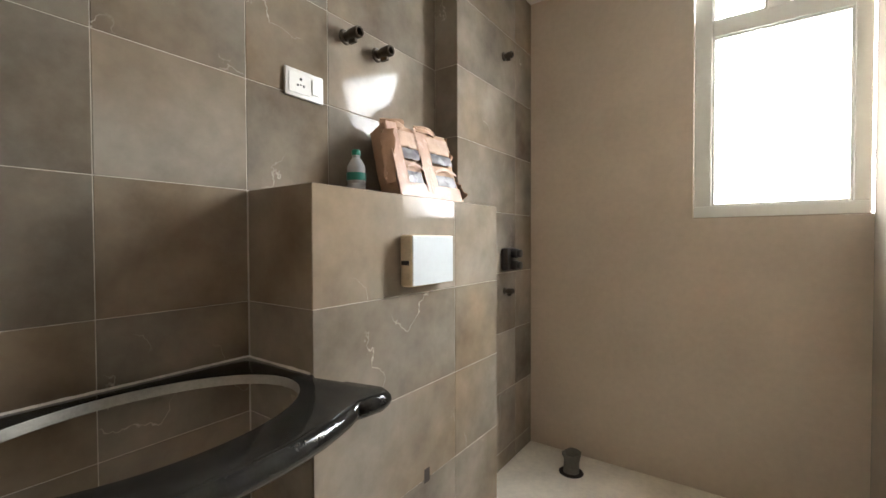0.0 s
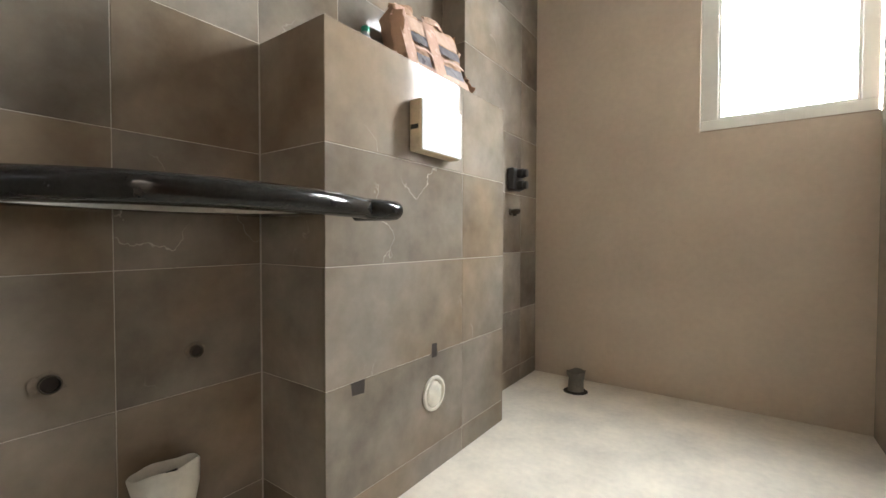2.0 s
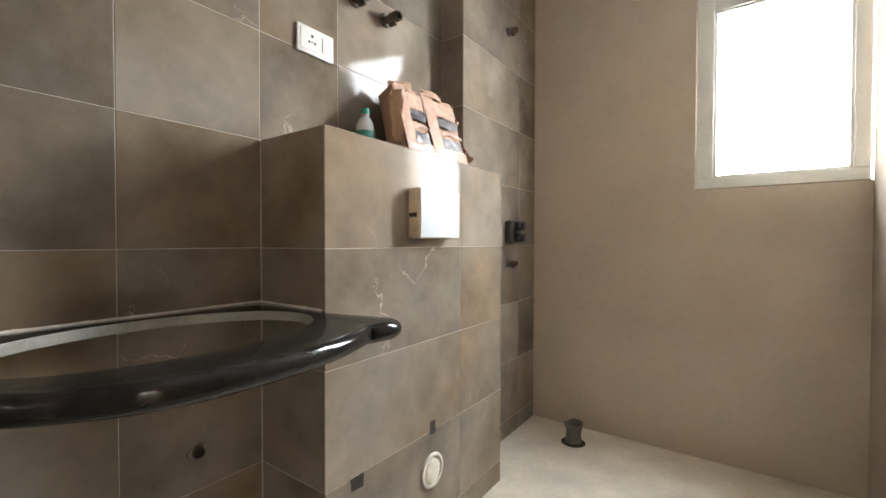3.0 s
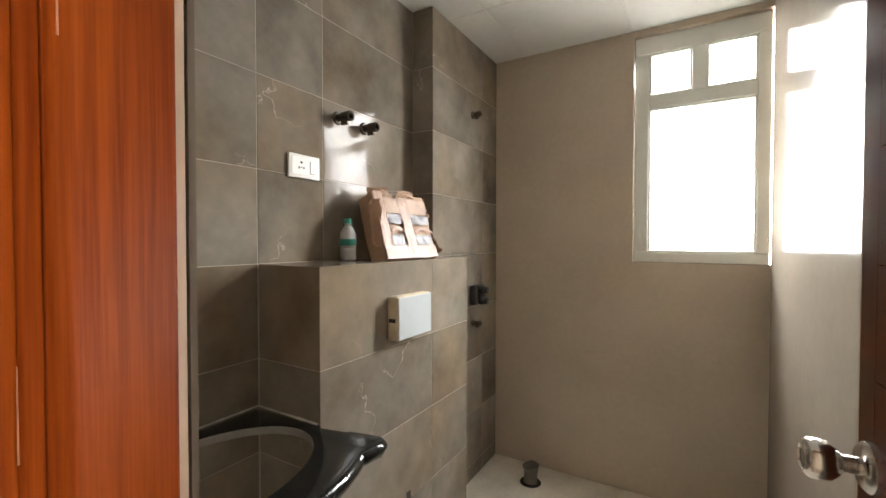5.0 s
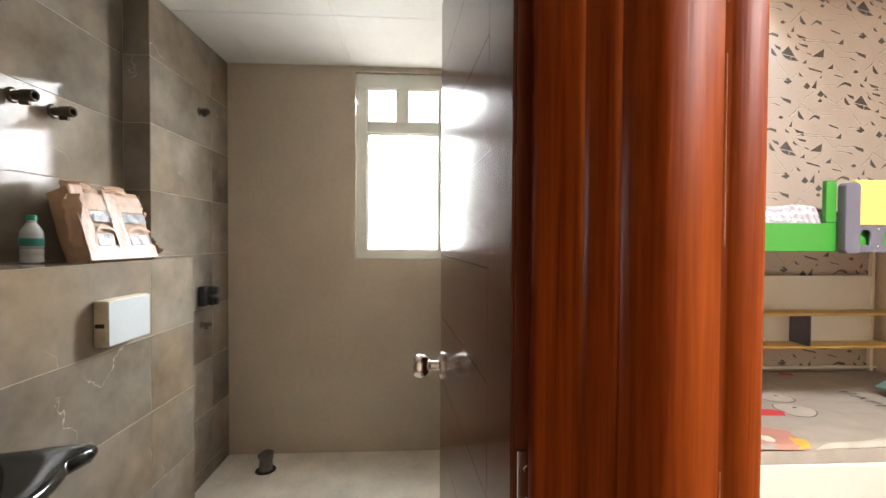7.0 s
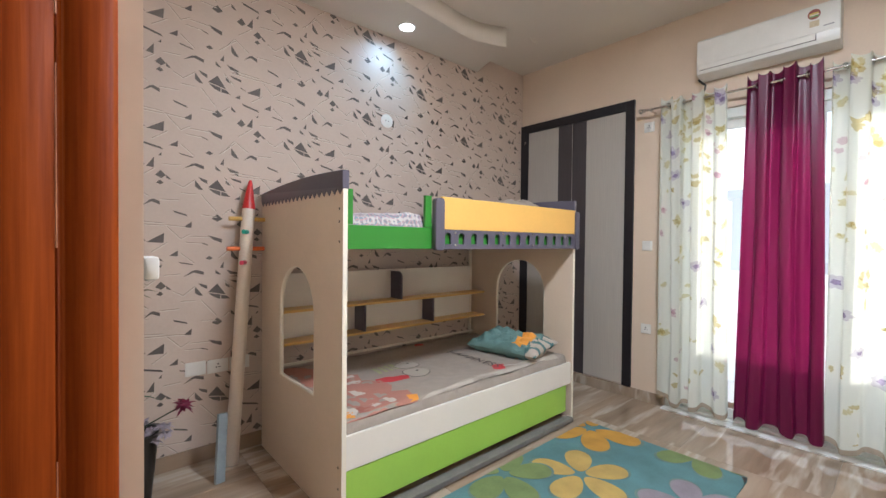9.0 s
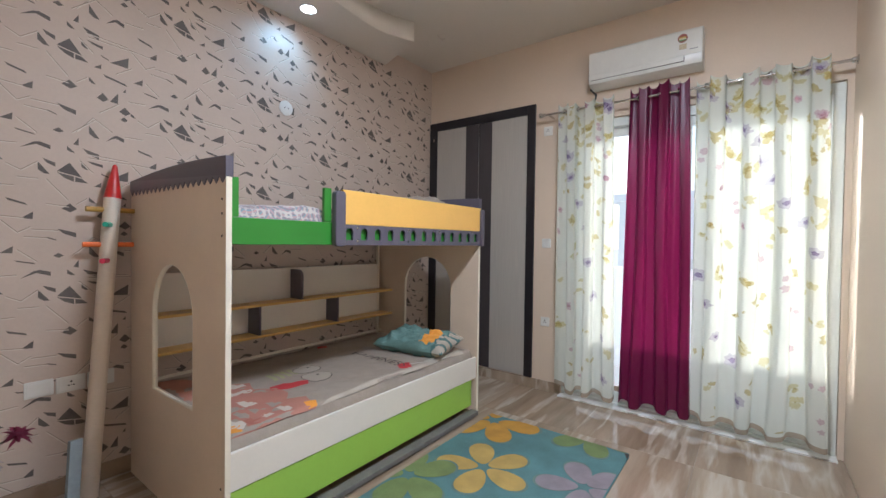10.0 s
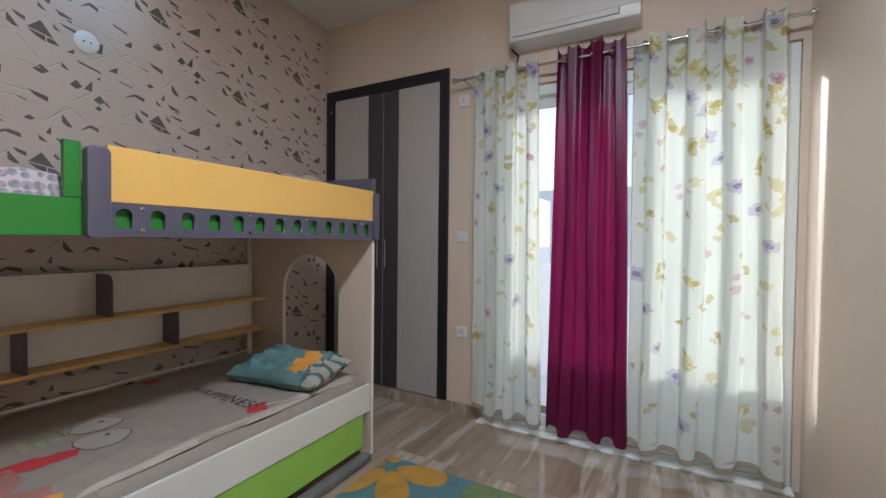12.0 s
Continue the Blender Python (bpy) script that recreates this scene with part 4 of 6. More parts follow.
for i in range(13):
    c = 2.300 + 0.1118 * i
    holes.append([(c + 0.027, 1.445), (c + 0.027, 1.492)] + [(c + 0.027 * math.cos(a), 1.492 + 0.022 * math.sin(a)) for a in [math.pi * k / 8 for k in range(1, 8)]] + [(c - 0.027, 1.492), (c - 0.027, 1.445)])
part("lattice_strip", plate([(2.250, 1.415), (X1 - 0.03, 1.415), (X1 - 0.03, 1.5325), (2.250, 1.5325)], holes, 0.018, front_of(1.255)), SLATE, bed, "slate-grey strip with arched holes")


def rounded(u0, u1, v0, v1, r, n=6):
    pts = []
    for cu, cv, a0 in ((u1 - r, v1 - r, 0), (u0 + r, v1 - r, 90), (u0 + r, v0 + r, 180), (u1 - r, v0 + r, 270)):
        pts += [(cu + r * math.cos(radians(a0 + 90 * k / n)), cv + r * math.sin(radians(a0 + 90 * k / n))) for k in range(n + 1)]
    return pts


part("rail_bracket", plate(rounded(2.186, 2.254, 1.408, 1.716, 0.022), [], 0.040, front_of(1.246), bev=0.004), SLATE, bed, smooth=True)
part("rail_bracket", plate(rounded(X1 - 0.040, X1 + 0.006, 1.408, 1.716, 0.018), [], 0.040, front_of(1.246), bev=0.004), SLATE, bed, smooth=True)
for i, (x, z) in enumerate(((2.356, 1.515), (2.356, 1.440), (2.803, 1.515), (2.803, 1.440), (3.138, 1.515), (3.138, 1.440), (3.585, 1.515), (3.585, 1.440))):
    part("bolt", lathe(bmesh.new(), [(0.0075, 0), (0.0072, 0.003), (0.003, 0.0045)], (x, 1.2462, z), (0, -1, 0), 12), CHROME if i != 3 else BLACK_PLASTIC, bed, "small steel bolt")
part("back_panel", B(X0 + 0.026, X1 - 0.075, 2.408, 2.424, 0.700, 1.216, bev=0.002), WHITE_LAM, bed, "white back panel")
part("back_post", B(X1 - 0.085, X1 - 0.060, 2.404, 2.428, 0.36, 1.42), EDGE, bed)
part("back_rail", B(X0 + 0.026, X1 - 0.026, 2.404, 2.426, 0.540, 0.556), EDGE, bed)
for z in (0.962, 0.735):
    part("shelf", B(X0 + 0.026, X1 - 0.030, 2.250, 2.407, z - 0.009, z + 0.009, bev=0.002), SHELF_Y, bed, "yellow shelf board")
for x, z0, z1 in ((2.690, 0.9715, 1.205), (2.338, 0.7445, 0.9525), (3.045, 0.7445, 0.9525)):
    r = 0.05 if z1 > 1 else 0.004
    out = [(2.255, z0), (2.406, z0), (2.406, z1)] + [(2.255 + r + r * math.cos(a), z1 - r + r * math.sin(a)) for a in [math.pi / 2 + math.pi / 2 * k / 6 for k in range(7)]]
    part("divider", plate(out, [], 0.018, side(x)), SLATE, bed, "slate-grey shelf divider")


def cushion(x0, x1, y0, y1, z0, z1, nx, ny, wave, k, crown=0.0, soft=0.03):
    """A soft slab: rounded rim, wavy top."""
    b = bmesh.new()
    rows = []
    for j in range(ny + 1):
        for i in range(nx + 1):
            u, v = i / nx, j / ny
            e = min(u * (x1 - x0), (1 - u) * (x1 - x0), v * (y1 - y0), (1 - v) * (y1 - y0))
            d = min(1.0, e / soft)
            h = math.sqrt(max(0.0, 1 - (1 - d) ** 2))
            x, y = x0 + u * (x1 - x0), y0 + v * (y1 - y0)
            z = z0 + (z1 - z0) * (0.5 + 0.5 * h) + crown * math.sin(math.pi * u) * math.sin(math.pi * v)
            z += wave * (noise.noise((x * 5 + k, y * 7, 0)) + 0.5 * noise.noise((x * 13, y * 19 + k, 2)) + 0.8 * max(0, noise.noise((x * 3 + y * 4, y * 3 - x * 2, k + 5))) ** 2)
            rows.append(b.verts.new((x, y, z)))
    for j in range(ny):
        for i in range(nx):
            a = j * (nx + 1) + i
            b.faces.new((rows[a], rows[a + 1], rows[a + nx + 2], rows[a + nx + 1]))
    border = [e for e in b.edges if e.is_boundary]
    ext = bmesh.ops.extrude_edge_only(b, edges=border)
    for q in (g for g in ext["geom"] if isinstance(g, bmesh.types.BMVert)):
        q.co.z = z0
    bmesh.ops.holes_fill(b, edges=[e for e in b.edges if e.is_boundary], sides=0)
    return b


MX0, MX1, MY0, MY1, MZ = X0 + 0.03, X1 - 0.03, 1.293, 2.400, 0.535


def sheet_z(x, y):
    return MZ + 0.011 * (noise.noise((x * 5 + 1.0, y * 7, 0)) + 0.5 * noise.noise((x * 13, y * 19 + 1.0, 2)) + 0.8 * max(0, noise.noise((x * 3 + y * 4, y * 3 - x * 2, 6.0))) ** 2)


mattress = thing("mattress", (2.68, 1.85, 0.361), "lower bunk mattress under a taupe sheet printed with salmon and white", "mattress")
part("sheet", cushion(MX0, MX1, MY0, MY1, 0.361, MZ, 90, 60, 0.011, 1.0, soft=0.045), SHEET, mattress, smooth=True)


def print_on(name, outline, material, label="", lift=0.0025, step=0.05):
    """A printed patch that follows the sheet."""
    pts = []
    for (xa, ya), (xb, yb) in zip(outline, outline[1:] + outline[:1]):
        n = max(1, int(math.hypot(xb - xa, yb - ya) / step))
        pts += [(xa + (xb - xa) * k / n, ya + (yb - ya) * k / n) for k in range(n)]
    b = plate(pts, [], 0.001, axes((0, 0, 0), (1, 0, 0), (0, 1, 0)))
    b.faces.ensure_lookup_table()
    down = [f for f in b.faces if f.calc_center_median().z < 0.0003]
    bmesh.ops.delete(b, geom=down, context="FACES")
    bmesh.ops.subdivide_edges(b, edges=[e for e in b.edges if e.calc_length() > 0.06], cuts=3, use_grid_fill=True)
    for v in b.verts:
        x, y = v.co.x, min(v.co.y, MY1 - 0.05)
        e = min(v.co.y - MY0, v.co.x - MX0)
        d = min(1.0, max(0.02, e / 0.045))
        v.co.z = sheet_z(x, y) + lift - (MZ - 0.361) * 0.5 * (1 - math.sqrt(1 - (1 - d) ** 2))
    return part(name, b, material, mattress, label, smooth=True)


print_on("print_hill", [(1.66, 1.31), (2.13, 1.31), (2.16, 1.45), (2.07, 1.50), (2.13, 1.58), (2.14, 1.72), (2.03, 1.78), (2.08, 1.92), (1.97, 2.02), (2.05, 2.13), (1.90, 2.25), (1.80, 2.34), (1.66, 2.35)], SALMON, "salmon printed hills")
CORAL = mat("pale_coral_print", (0.47, 0.29, 0.23), 0.85, 0.1, 9, 160, 0.12)
DEEP_CORAL = mat("deep_coral_print", (0.36, 0.125, 0.095), 0.85, 0.1, 9, 160, 0.12)
rnd = random.Random(5)
for gx in range(5):
    for gy in range(9):
        x, y = 1.675 + 0.092 * gx + rnd.uniform(0, 0.02), 1.335 + 0.104 * gy + rnd.uniform(0, 0.03)
        if rnd.random() < 0.34 or x > 2.03 - 0.018 * gy + rnd.uniform(-0.05, 0.05):
            continue
        w, h, d = rnd.uniform(0.05, 0.085), rnd.uniform(0.05, 0.095), rnd.uniform(-0.03, 0.03)
        block = [(x, y), (x + w * 0.55, y + d), (x + w, y + 0.01), (x + w, y + h * 0.6), (x + w * 0.6, y + h * 0.62), (x + w * 0.55, y + h), (x, y + h + d * 0.5)]
        print_on("print_block", block, rnd.choice((CORAL, CORAL, DEEP_CORAL, PRINT_WHITE, PRINT_WHITE, SHEET)), "printed coral and white blocks", lift=0.0042)
print_on("print_accent", [(1.67, 1.33), (1.72, 1.32), (1.74, 1.37), (1.68, 1.39)], PRINT_ORANGE, "orange printed corner", lift=0.0042)
print_on("print_accent", [(2.08, 1.315), (2.14, 1.315), (2.17, 1.37), (2.10, 1.39)], PRINT_ORANGE, "", lift=0.0042)
PALE_FIGURE = mat("pale_figure_print", (0.40, 0.35, 0.295), 0.85, 0.08, 9, 160, 0.12)
BORDER = mat("pale_sheet_border", (0.43, 0.375, 0.31), 0.85, 0.12, 9, 160, 0.2)
print_on("print_border", [(2.16 + 0.13 * i, 1.312) for i in range(12)] + [(3.60 - 0.11 * i, 1.395 + 0.022 * noise.noise((i * 0.9, 4, 0)) - 0.004 * i) for i in range(13)], BORDER, "pale border of the sheet", lift=0.0022)
print_on("print_scarf", [(2.09, 1.70), (2.16, 1.64), (2.30, 1.62), (2.33, 1.67), (2.25, 1.70), (2.20, 1.74), (2.12, 1.76)], PRINT_RED, "red printed patch")
for k in range(4):
    print_on("print_stripe", [(2.20 + 0.05 * k, 1.83), (2.225 + 0.05 * k, 1.83), (2.25 + 0.05 * k, 1.98), (2.215 + 0.05 * k, 1.98)], mat("olive_print", (0.36, 0.36, 0.20), 0.85, 0.1, 9, 160, 0.12) if k == 0 else bpy.data.materials["olive_print"], "olive printed stripe")
print_on("print_oval", [(2.42 + 0.10 * math.cos(a), 1.70 + 0.085 * math.sin(a)) for a in [2 * math.pi * i / 20 for i in range(20)]], PALE_FIGURE, "pale printed oval", lift=0.0040)
print_on("print_oval", [(2.47 + 0.10 * math.cos(a), 1.88 + 0.075 * math.sin(a)) for a in [2 * math.pi * i / 20 for i in range(20)]], PALE_FIGURE, "", lift=0.0040)
for cx, cy, ra, rb in ((2.42, 1.70, 0.105, 0.09), (2.47, 1.88, 0.105, 0.08)):
    print_on("print_outline", [(cx + ra * math.cos(a), cy + rb * math.sin(a)) for a in [2 * math.pi * i / 20 for i in range(20)]], PRINT_DARK, "thin dark outline", lift=0.0028)
    print_on("print_dot", [(cx + 0.03 + 0.012 * math.cos(a), cy + 0.03 + 0.008 * math.sin(a)) for a in [2 * math.pi * i / 10 for i in range(10)]], PRINT_DARK, "", lift=0.0052)
print_on("print_label", [(2.90, 1.40), (2.99, 1.36), (3.05, 1.44), (2.97, 1.49)], PRINT_RED, "red printed tag")
print_on("print_label", [(2.85, 2.27), (2.93, 2.25), (2.96, 2.30), (2.88, 2.32)], PRINT_RED, "")
for a in (((3.02, 1.42), (3.22, 1.35)),):
    (xa, ya), (xb, yb) = a
    print_on("print_line", [(xa, ya), (xb, yb), (xb, yb - 0.012), (xa, ya - 0.012)], PRINT_WHITE, "pale printed line")
tx = bpy.data.curves.new("word", "FONT")
tx.body, tx.size, tx.align_x, tx.space_character = "HAPPINESS", 0.104, "LEFT", 1.12
tob = bpy.data.objects.new("word", tx)
scene.collection.objects.link(tob)
tme = bpy.data.meshes.new_from_object(tob.evaluated_get(bpy.context.evaluated_depsgraph_get()))
bpy.data.objects.remove(tob)
bm = bmesh.new()
bm.from_mesh(tme)
bmesh.ops.transform(bm, matrix=axes((2.94, 1.97, 0), (0.02, -1, 0), (1, 0.02, 0)), verts=bm.verts)
for v in bm.verts:
    v.co.z = sheet_z(v.co.x, v.co.y) + 0.004
part("print_word", bm, PRINT_DARK, mattress, "dark printed lettering")


def crumple(u, w, s, h, k):
    """Folds of a soft cover, sharp along their ridges."""
    ridge = 1 - 2 * abs(noise.noise((u * 2.1 + w * 1.6 + k, w * 2.4 - u, s)))
    return h * (0.034 * noise.noise((u * 2.6 + k, w * 2.6, s)) + 0.026 * noise.noise((u * 6 + w * 5, w * 5 + k, s)) + 0.030 * (ridge - 0.5) + 0.010 * noise.noise((u * 11, w * 13 + k, s)))


def pillow(name, at, size, turn, k, material, label):
    t = thing(name, at, label, "pillow")
    b = bmesh.new()
    bmesh.ops.create_grid(b, x_segments=44, y_segments=56, size=0.5)
    lo = [v for v in b.verts]
    g = bmesh.ops.duplicate(b, geom=list(b.faces))
    for v, s in [(v, 1) for v in lo] + [(q, -1) for q in g["geom"] if isinstance(q, bmesh.types.BMVert)]:
        u, w = v.co.x * 2, v.co.y * 2
        h = max(0.0, (1 - u ** 4)) ** 0.6 * max(0.0, (1 - w ** 4)) ** 0.6
        pinch = 1 - 0.07 * (1 - u * u) * w * w - 0.0
        v.co = Vector((u * size[0] / 2 * (1 - 0.06 * (1 - w * w)), w * size[1] / 2 * pinch, s * size[2] / 2 * h))
        v.co.z += s * crumple(u, w, s, h, k)
    bmesh.ops.remove_doubles(b, verts=b.verts, dist=0.002)
    bmesh.ops.transform(b, matrix=pose(*at, *turn), verts=b.verts)
    part("cover", b, material, t, smooth=True)
    return t


pl = pillow("pillow", (3.37, 1.62, 0.612), (0.40, 0.66, 0.145), (0, -7, 8), 2.0, TEAL, "crumpled teal pillow with an orange patch on the lower bunk")
pm = pose(3.37, 1.62, 0.612, 0, -7, 8)


cover = pl.children[0].data
for m_ in (PRINT_ORANGE, PALE_FIGURE, mat("dark_teal_print", (0.06, 0.14, 0.14), 0.75, 0.2, 9, 160, 0.3)):
    cover.materials.append(m_)
back = pm.inverted()
for f in cover.polygons:
    c = back @ (f.center + BASE[pl])
    wob = 0.02 * noise.noise((c.x * 9, c.y * 9, 0))
    if abs(c.x + 0.04 + wob) < 0.105 and abs(c.y + 0.155 + wob) < 0.062:
        f.material_index = 1
    elif c.y < -0.235 + wob:
        f.material_index = 3 if int((c.x + c.y + 2) / 0.035) % 3 == 0 else 2
    elif -0.235 + wob <= c.y < -0.222 + wob:
        f.material_index = 3

# upper bunk bedding with round dotted motifs
DOTS, dt, db = nodes_of("dotted_bedspread")
n_, l_ = dt.nodes, dt.links
co_ = n_.new("ShaderNodeTexCoord")
vo = n_.new("ShaderNodeTexVoronoi")
vo.inputs["Scale"].default_value, vo.inputs["Randomness"].default_value = 34, 0.30
vb = n_.new("ShaderNodeTexVoronoi")
vb.inputs["Scale"].default_value = 4.2
for q in (vo, vb):
    l_.new(co_.outputs["Object"], q.inputs["Vector"])
ms = n_.new("ShaderNodeMath")
ms.operation = "LESS_THAN"
ms.inputs[1].default_value = 0.55
l_.new(vo.outputs["Distance"], ms.inputs[0])
wv = n_.new("ShaderNodeMath")
wv.operation = "MULTIPLY"
wv.inputs[1].default_value = 9.0
l_.new(vb.outputs["Distance"], wv.inputs[0])
cr_ = n_.new("ShaderNodeValToRGB")
cr_.color_ramp.interpolation = "CONSTANT"
cr_.color_ramp.elements[0].color = (0.24, 0.19, 0.22, 1)
cr_.color_ramp.elements[1].position, cr_.color_ramp.elements[1].color = 0.3, (0.19, 0.26, 0.30, 1)
for p_, c_ in ((0.55, (0.43, 0.25, 0.26, 1)), (0.8, (0.30, 0.27, 0.31, 1))):
    e_ = cr_.color_ramp.elements.new(p_)
    e_.color = c_
fr_ = n_.new("ShaderNodeMath")
fr_.operation = "FRACT"
l_.new(wv.outputs[0], fr_.inputs[0])
l_.new(fr_.outputs[0], cr_.inputs[0])
mx_ = n_.new("ShaderNodeMix")
mx_.data_type = "RGBA"
l_.new(ms.outputs[0], mx_.inputs[0])
mx_.inputs[6].default_value = (0.47, 0.425, 0.40, 1)
l_.new(cr_.outputs[0], mx_.inputs[7])
l_.new(mx_.outputs[2], db.inputs["Base Color"])
db.inputs["Roughness"].default_value = 0.85
upper = thing("upper_mattress", (2.68, 1.85, 1.449), "upper bunk mattress under a white bedspread with coloured dotted rings", "mattress")
part("bedspread", cushion(X0 + 0.03, X1 - 0.03, 1.292, 2.40, 1.449, 1.605, 60, 40, 0.032, 4.0, soft=0.05), DOTS, upper, smooth=True)
pillow("pillow", (3.42, 1.80, 1.715), (0.42, 0.66, 0.17), (0, -6, 0), 5.0, SHEET, "pale taupe pillow on the upper bunk")

# ---- rug ----
rug = thing("rug", (2.85, 0.585, 0.0), "teal floor rug printed with yellow, pink and green flowers", "rug")
RX0, RX1, RY0, RY1 = 1.95, 3.752, 0.042, 1.135
RUG_C = mat("teal_rug_pile", (0.088, 0.185, 0.195), 0.9, 0.32, 4.0, 160, 0.2)
bm = plate(rounded(RX0, RX1, RY0, RY1, 0.05), [], 0.010, axes((0, 0, 0.0055), (1, 0, 0), (0, 1, 0)), bev=0.002)
part("rug_body", bm, RUG_C, rug)
part("corner_patch", plate([(3.752, 0.10), (3.752, 0.06), (3.735, 0.046), (3.66, 0.043), (3.70, 0.062), (3.735, 0.08)], [], 0.0012, axes((0, 0, 0.0118), (1, 0, 0), (0, 1, 0))), BLACK_PLASTIC, rug, "black worn corner")
FL_Y = mat("yellow_flower_print", (0.42, 0.285, 0.085), 0.9, 0.26, 7, 160, 0.2)
FL_O = mat("orange_flower_print", (0.43, 0.225, 0.035), 0.9, 0.26, 7, 160, 0.2)
FL_G = mat("olive_flower_print", (0.155, 0.205, 0.075), 0.9, 0.26, 7, 160, 0.2)
FL_P = mat("pink_flower_print", (0.235, 0.20, 0.225), 0.9, 0.26, 7, 160, 0.2)
FL_B = mat("flower_outline_print", (0.125, 0.185, 0.165), 0.9, 0.3, 7, 160, 0.2)


def clip(poly, x0, x1, y0, y1):
    for axis_, lim, keep in ((0, x0, 1), (0, x1, -1), (1, y0, 1), (1, y1, -1)):
        out = []
        for a, b in zip(poly, poly[1:] + poly[:1]):
            ia, ib = keep * (a[axis_] - lim) >= 0, keep * (b[axis_] - lim) >= 0
            if ia:
                out.append(a)
            if ia != ib:
                f = (lim - a[axis_]) / (b[axis_] - a[axis_])
                out.append((a[0] + f * (b[0] - a[0]), a[1] + f * (b[1] - a[1])))
        poly = out
        if not poly:
            return []
    return poly


def flower(cx, cy, length, width, angles, material, label, up=0.0):
    for k, a in enumerate(angles):
        ca, sa = math.cos(radians(a)), math.sin(radians(a))
        for grow, z, m_, nm in ((1.06, 0.0113, FL_B, "petal_outline"), (1.0, 0.0122, material, "petal")):
            pts = []
            for i in range(24):
                f = 2 * math.pi * i / 24
                r = length * (0.54 + 0.46 * math.cos(f))
                w = width * math.sin(f) * (0.55 + 0.45 * (r / length)) * grow
                r = length * 0.04 + r * (grow if r > length * 0.5 else 1)
                pts.append((cx + r * ca - w * sa, cy + r * sa + w * ca))
            pts = clip(pts, RX0 + 0.006, RX1 - 0.006, RY0 + 0.006, RY1 - 0.006)
            if len(pts) > 3:
                part(nm, plate(pts, [], 0.0008, axes((0, 0, z + up + 0.0001 * k), (1, 0, 0), (0, 1, 0))), m_, rug, label if nm == "petal" else "")


flower(2.985, 0.745, 0.30, 0.105, (35, 110, 186, 258, 328), FL_Y, "pale yellow printed petal", 0.0000)
flower(3.640, 1.045, 0.36, 0.12, (157, 217, 275, 20, 90), FL_O, "orange printed petal", 0.0004)
flower(3.86, 0.34, 0.32, 0.10, (150, 205, 260), FL_G, "olive printed petal", 0.0008)
flower(3.16, 0.165, 0.27, 0.10, (30, 112, 190, 330, 260), FL_P, "pink printed petal", 0.0012)
flower(2.62, 1.06, 0.30, 0.11, (30, 330, 250, 190, 110), FL_G, "olive printed petal", 0.0016)
flower(2.35, 0.50, 0.30, 0.11, (10, 82, 154, 226, 298), FL_O, "orange printed petal", 0.0020)

# ---- wardrobe ----
ward = thing("wardrobe", (BE, 1.81, 0.13), "built-in wardrobe with light and dark striped doors in a black frame", "wardrobe")
WY0, WY1, WZ0, WZ1 = 1.150, 2.472, 0.105, 2.812
part("frame_bar", B(BE - 0.024, BE, WY0, WY0 + 0.083, WZ0, WZ1, bev=0.002), WARD_BLACK, ward)
part("frame_bar", B(BE - 0.024, BE, WY1 - 0.100, WY1, WZ0, WZ1, bev=0.002), WARD_BLACK, ward)
part("frame_bar", B(BE - 0.024, BE, WY0 + 0.084, WY1 - 0.101, 2.722, WZ1, bev=0.002), WARD_BLACK, ward)
for y0, y1, d0, d1, hy in ((1.805, 2.369, 1.806, 1.970, 1.842), (1.236, 1.801, 1.640, 1.800, 1.758)):
    dr = part("door", B(BE - 0.014, BE - 0.001, y0, y1, 0.110, 2.718, bev=0.001), WARD_GREY, ward, "light grey ribbed door")
    part("stripe", B(BE - 0.0165, BE - 0.0142, d0, d1, 0.111, 2.717), WARD_DARK, dr, "dark ribbed stripe")
    bm = rod(bmesh.new(), (BE - 0.045, hy, 1.17), (BE - 0.045, hy, 1.42), 0.006, n=10)
    for z in (1.19, 1.40):
        rod(bm, (BE - 0.045, hy, z), (BE - 0.014, hy, z), 0.005, n=8)
    part("handle", bm, CHROME, dr, "slim chrome bar handle", smooth=True)
part("door_catch", B(BE - 0.032, BE - 0.014, 2.40, 2.414, 2.60, 2.63), STEEL, ward, "small steel catch")

# ---- skirting ----
SK = FLOOR_MARBLE
bm = bmesh.new()
box(bm, BE - 0.012, BE, DY1, BN - 0.012, 0, 0.098, bev=0.002)
box(bm, BW + 0.012, BE - 0.012, BN - 0.012, BN, 0, 0.098, bev=0.002)
structure("baseboard", bm, SK, "low beige marble skirting", "skirting")

# ---- air conditioner ----
ac = thing("air_conditioner", (4.5, 0.17, 2.82), "white wall-mounted split air conditioner above the balcony door", "air conditioner")
AY0, AY1 = -0.262, 0.592
prof = [(4.572, 3.118), (4.452, 3.118), (4.428, 3.108), (4.418, 3.085), (4.414, 2.93), (4.414, 2.866), (4.424, 2.838), (4.462, 2.822), (4.572, 2.815)]
bm = plate(prof, [], AY1 - AY0, axes((0, (AY0 + AY1) / 2, 0), (1, 0, 0), (0, 0, 1)), bev=0.004)
part("body", bm, PLASTIC, ac, smooth=True)
part("front_panel", B(4.409, 4.414, AY0 + 0.004, AY1 - 0.004, 2.908, 3.090, bev=0.002), PLASTIC, ac)
part("flap", B(4.4100, 4.4140, AY0 + 0.125, AY1 - 0.022, 2.8660, 2.9050, bev=0.001, seg=1), PLASTIC, ac, "white air flap")
bm = bmesh.new()
box(bm, 4.4115, 4.4165, AY0 + 0.121, AY1 - 0.022, 2.8628, 2.8658)
box(bm, 4.4115, 4.4150, AY0 + 0.121, AY0 + 0.1248, 2.8660, 2.9050)
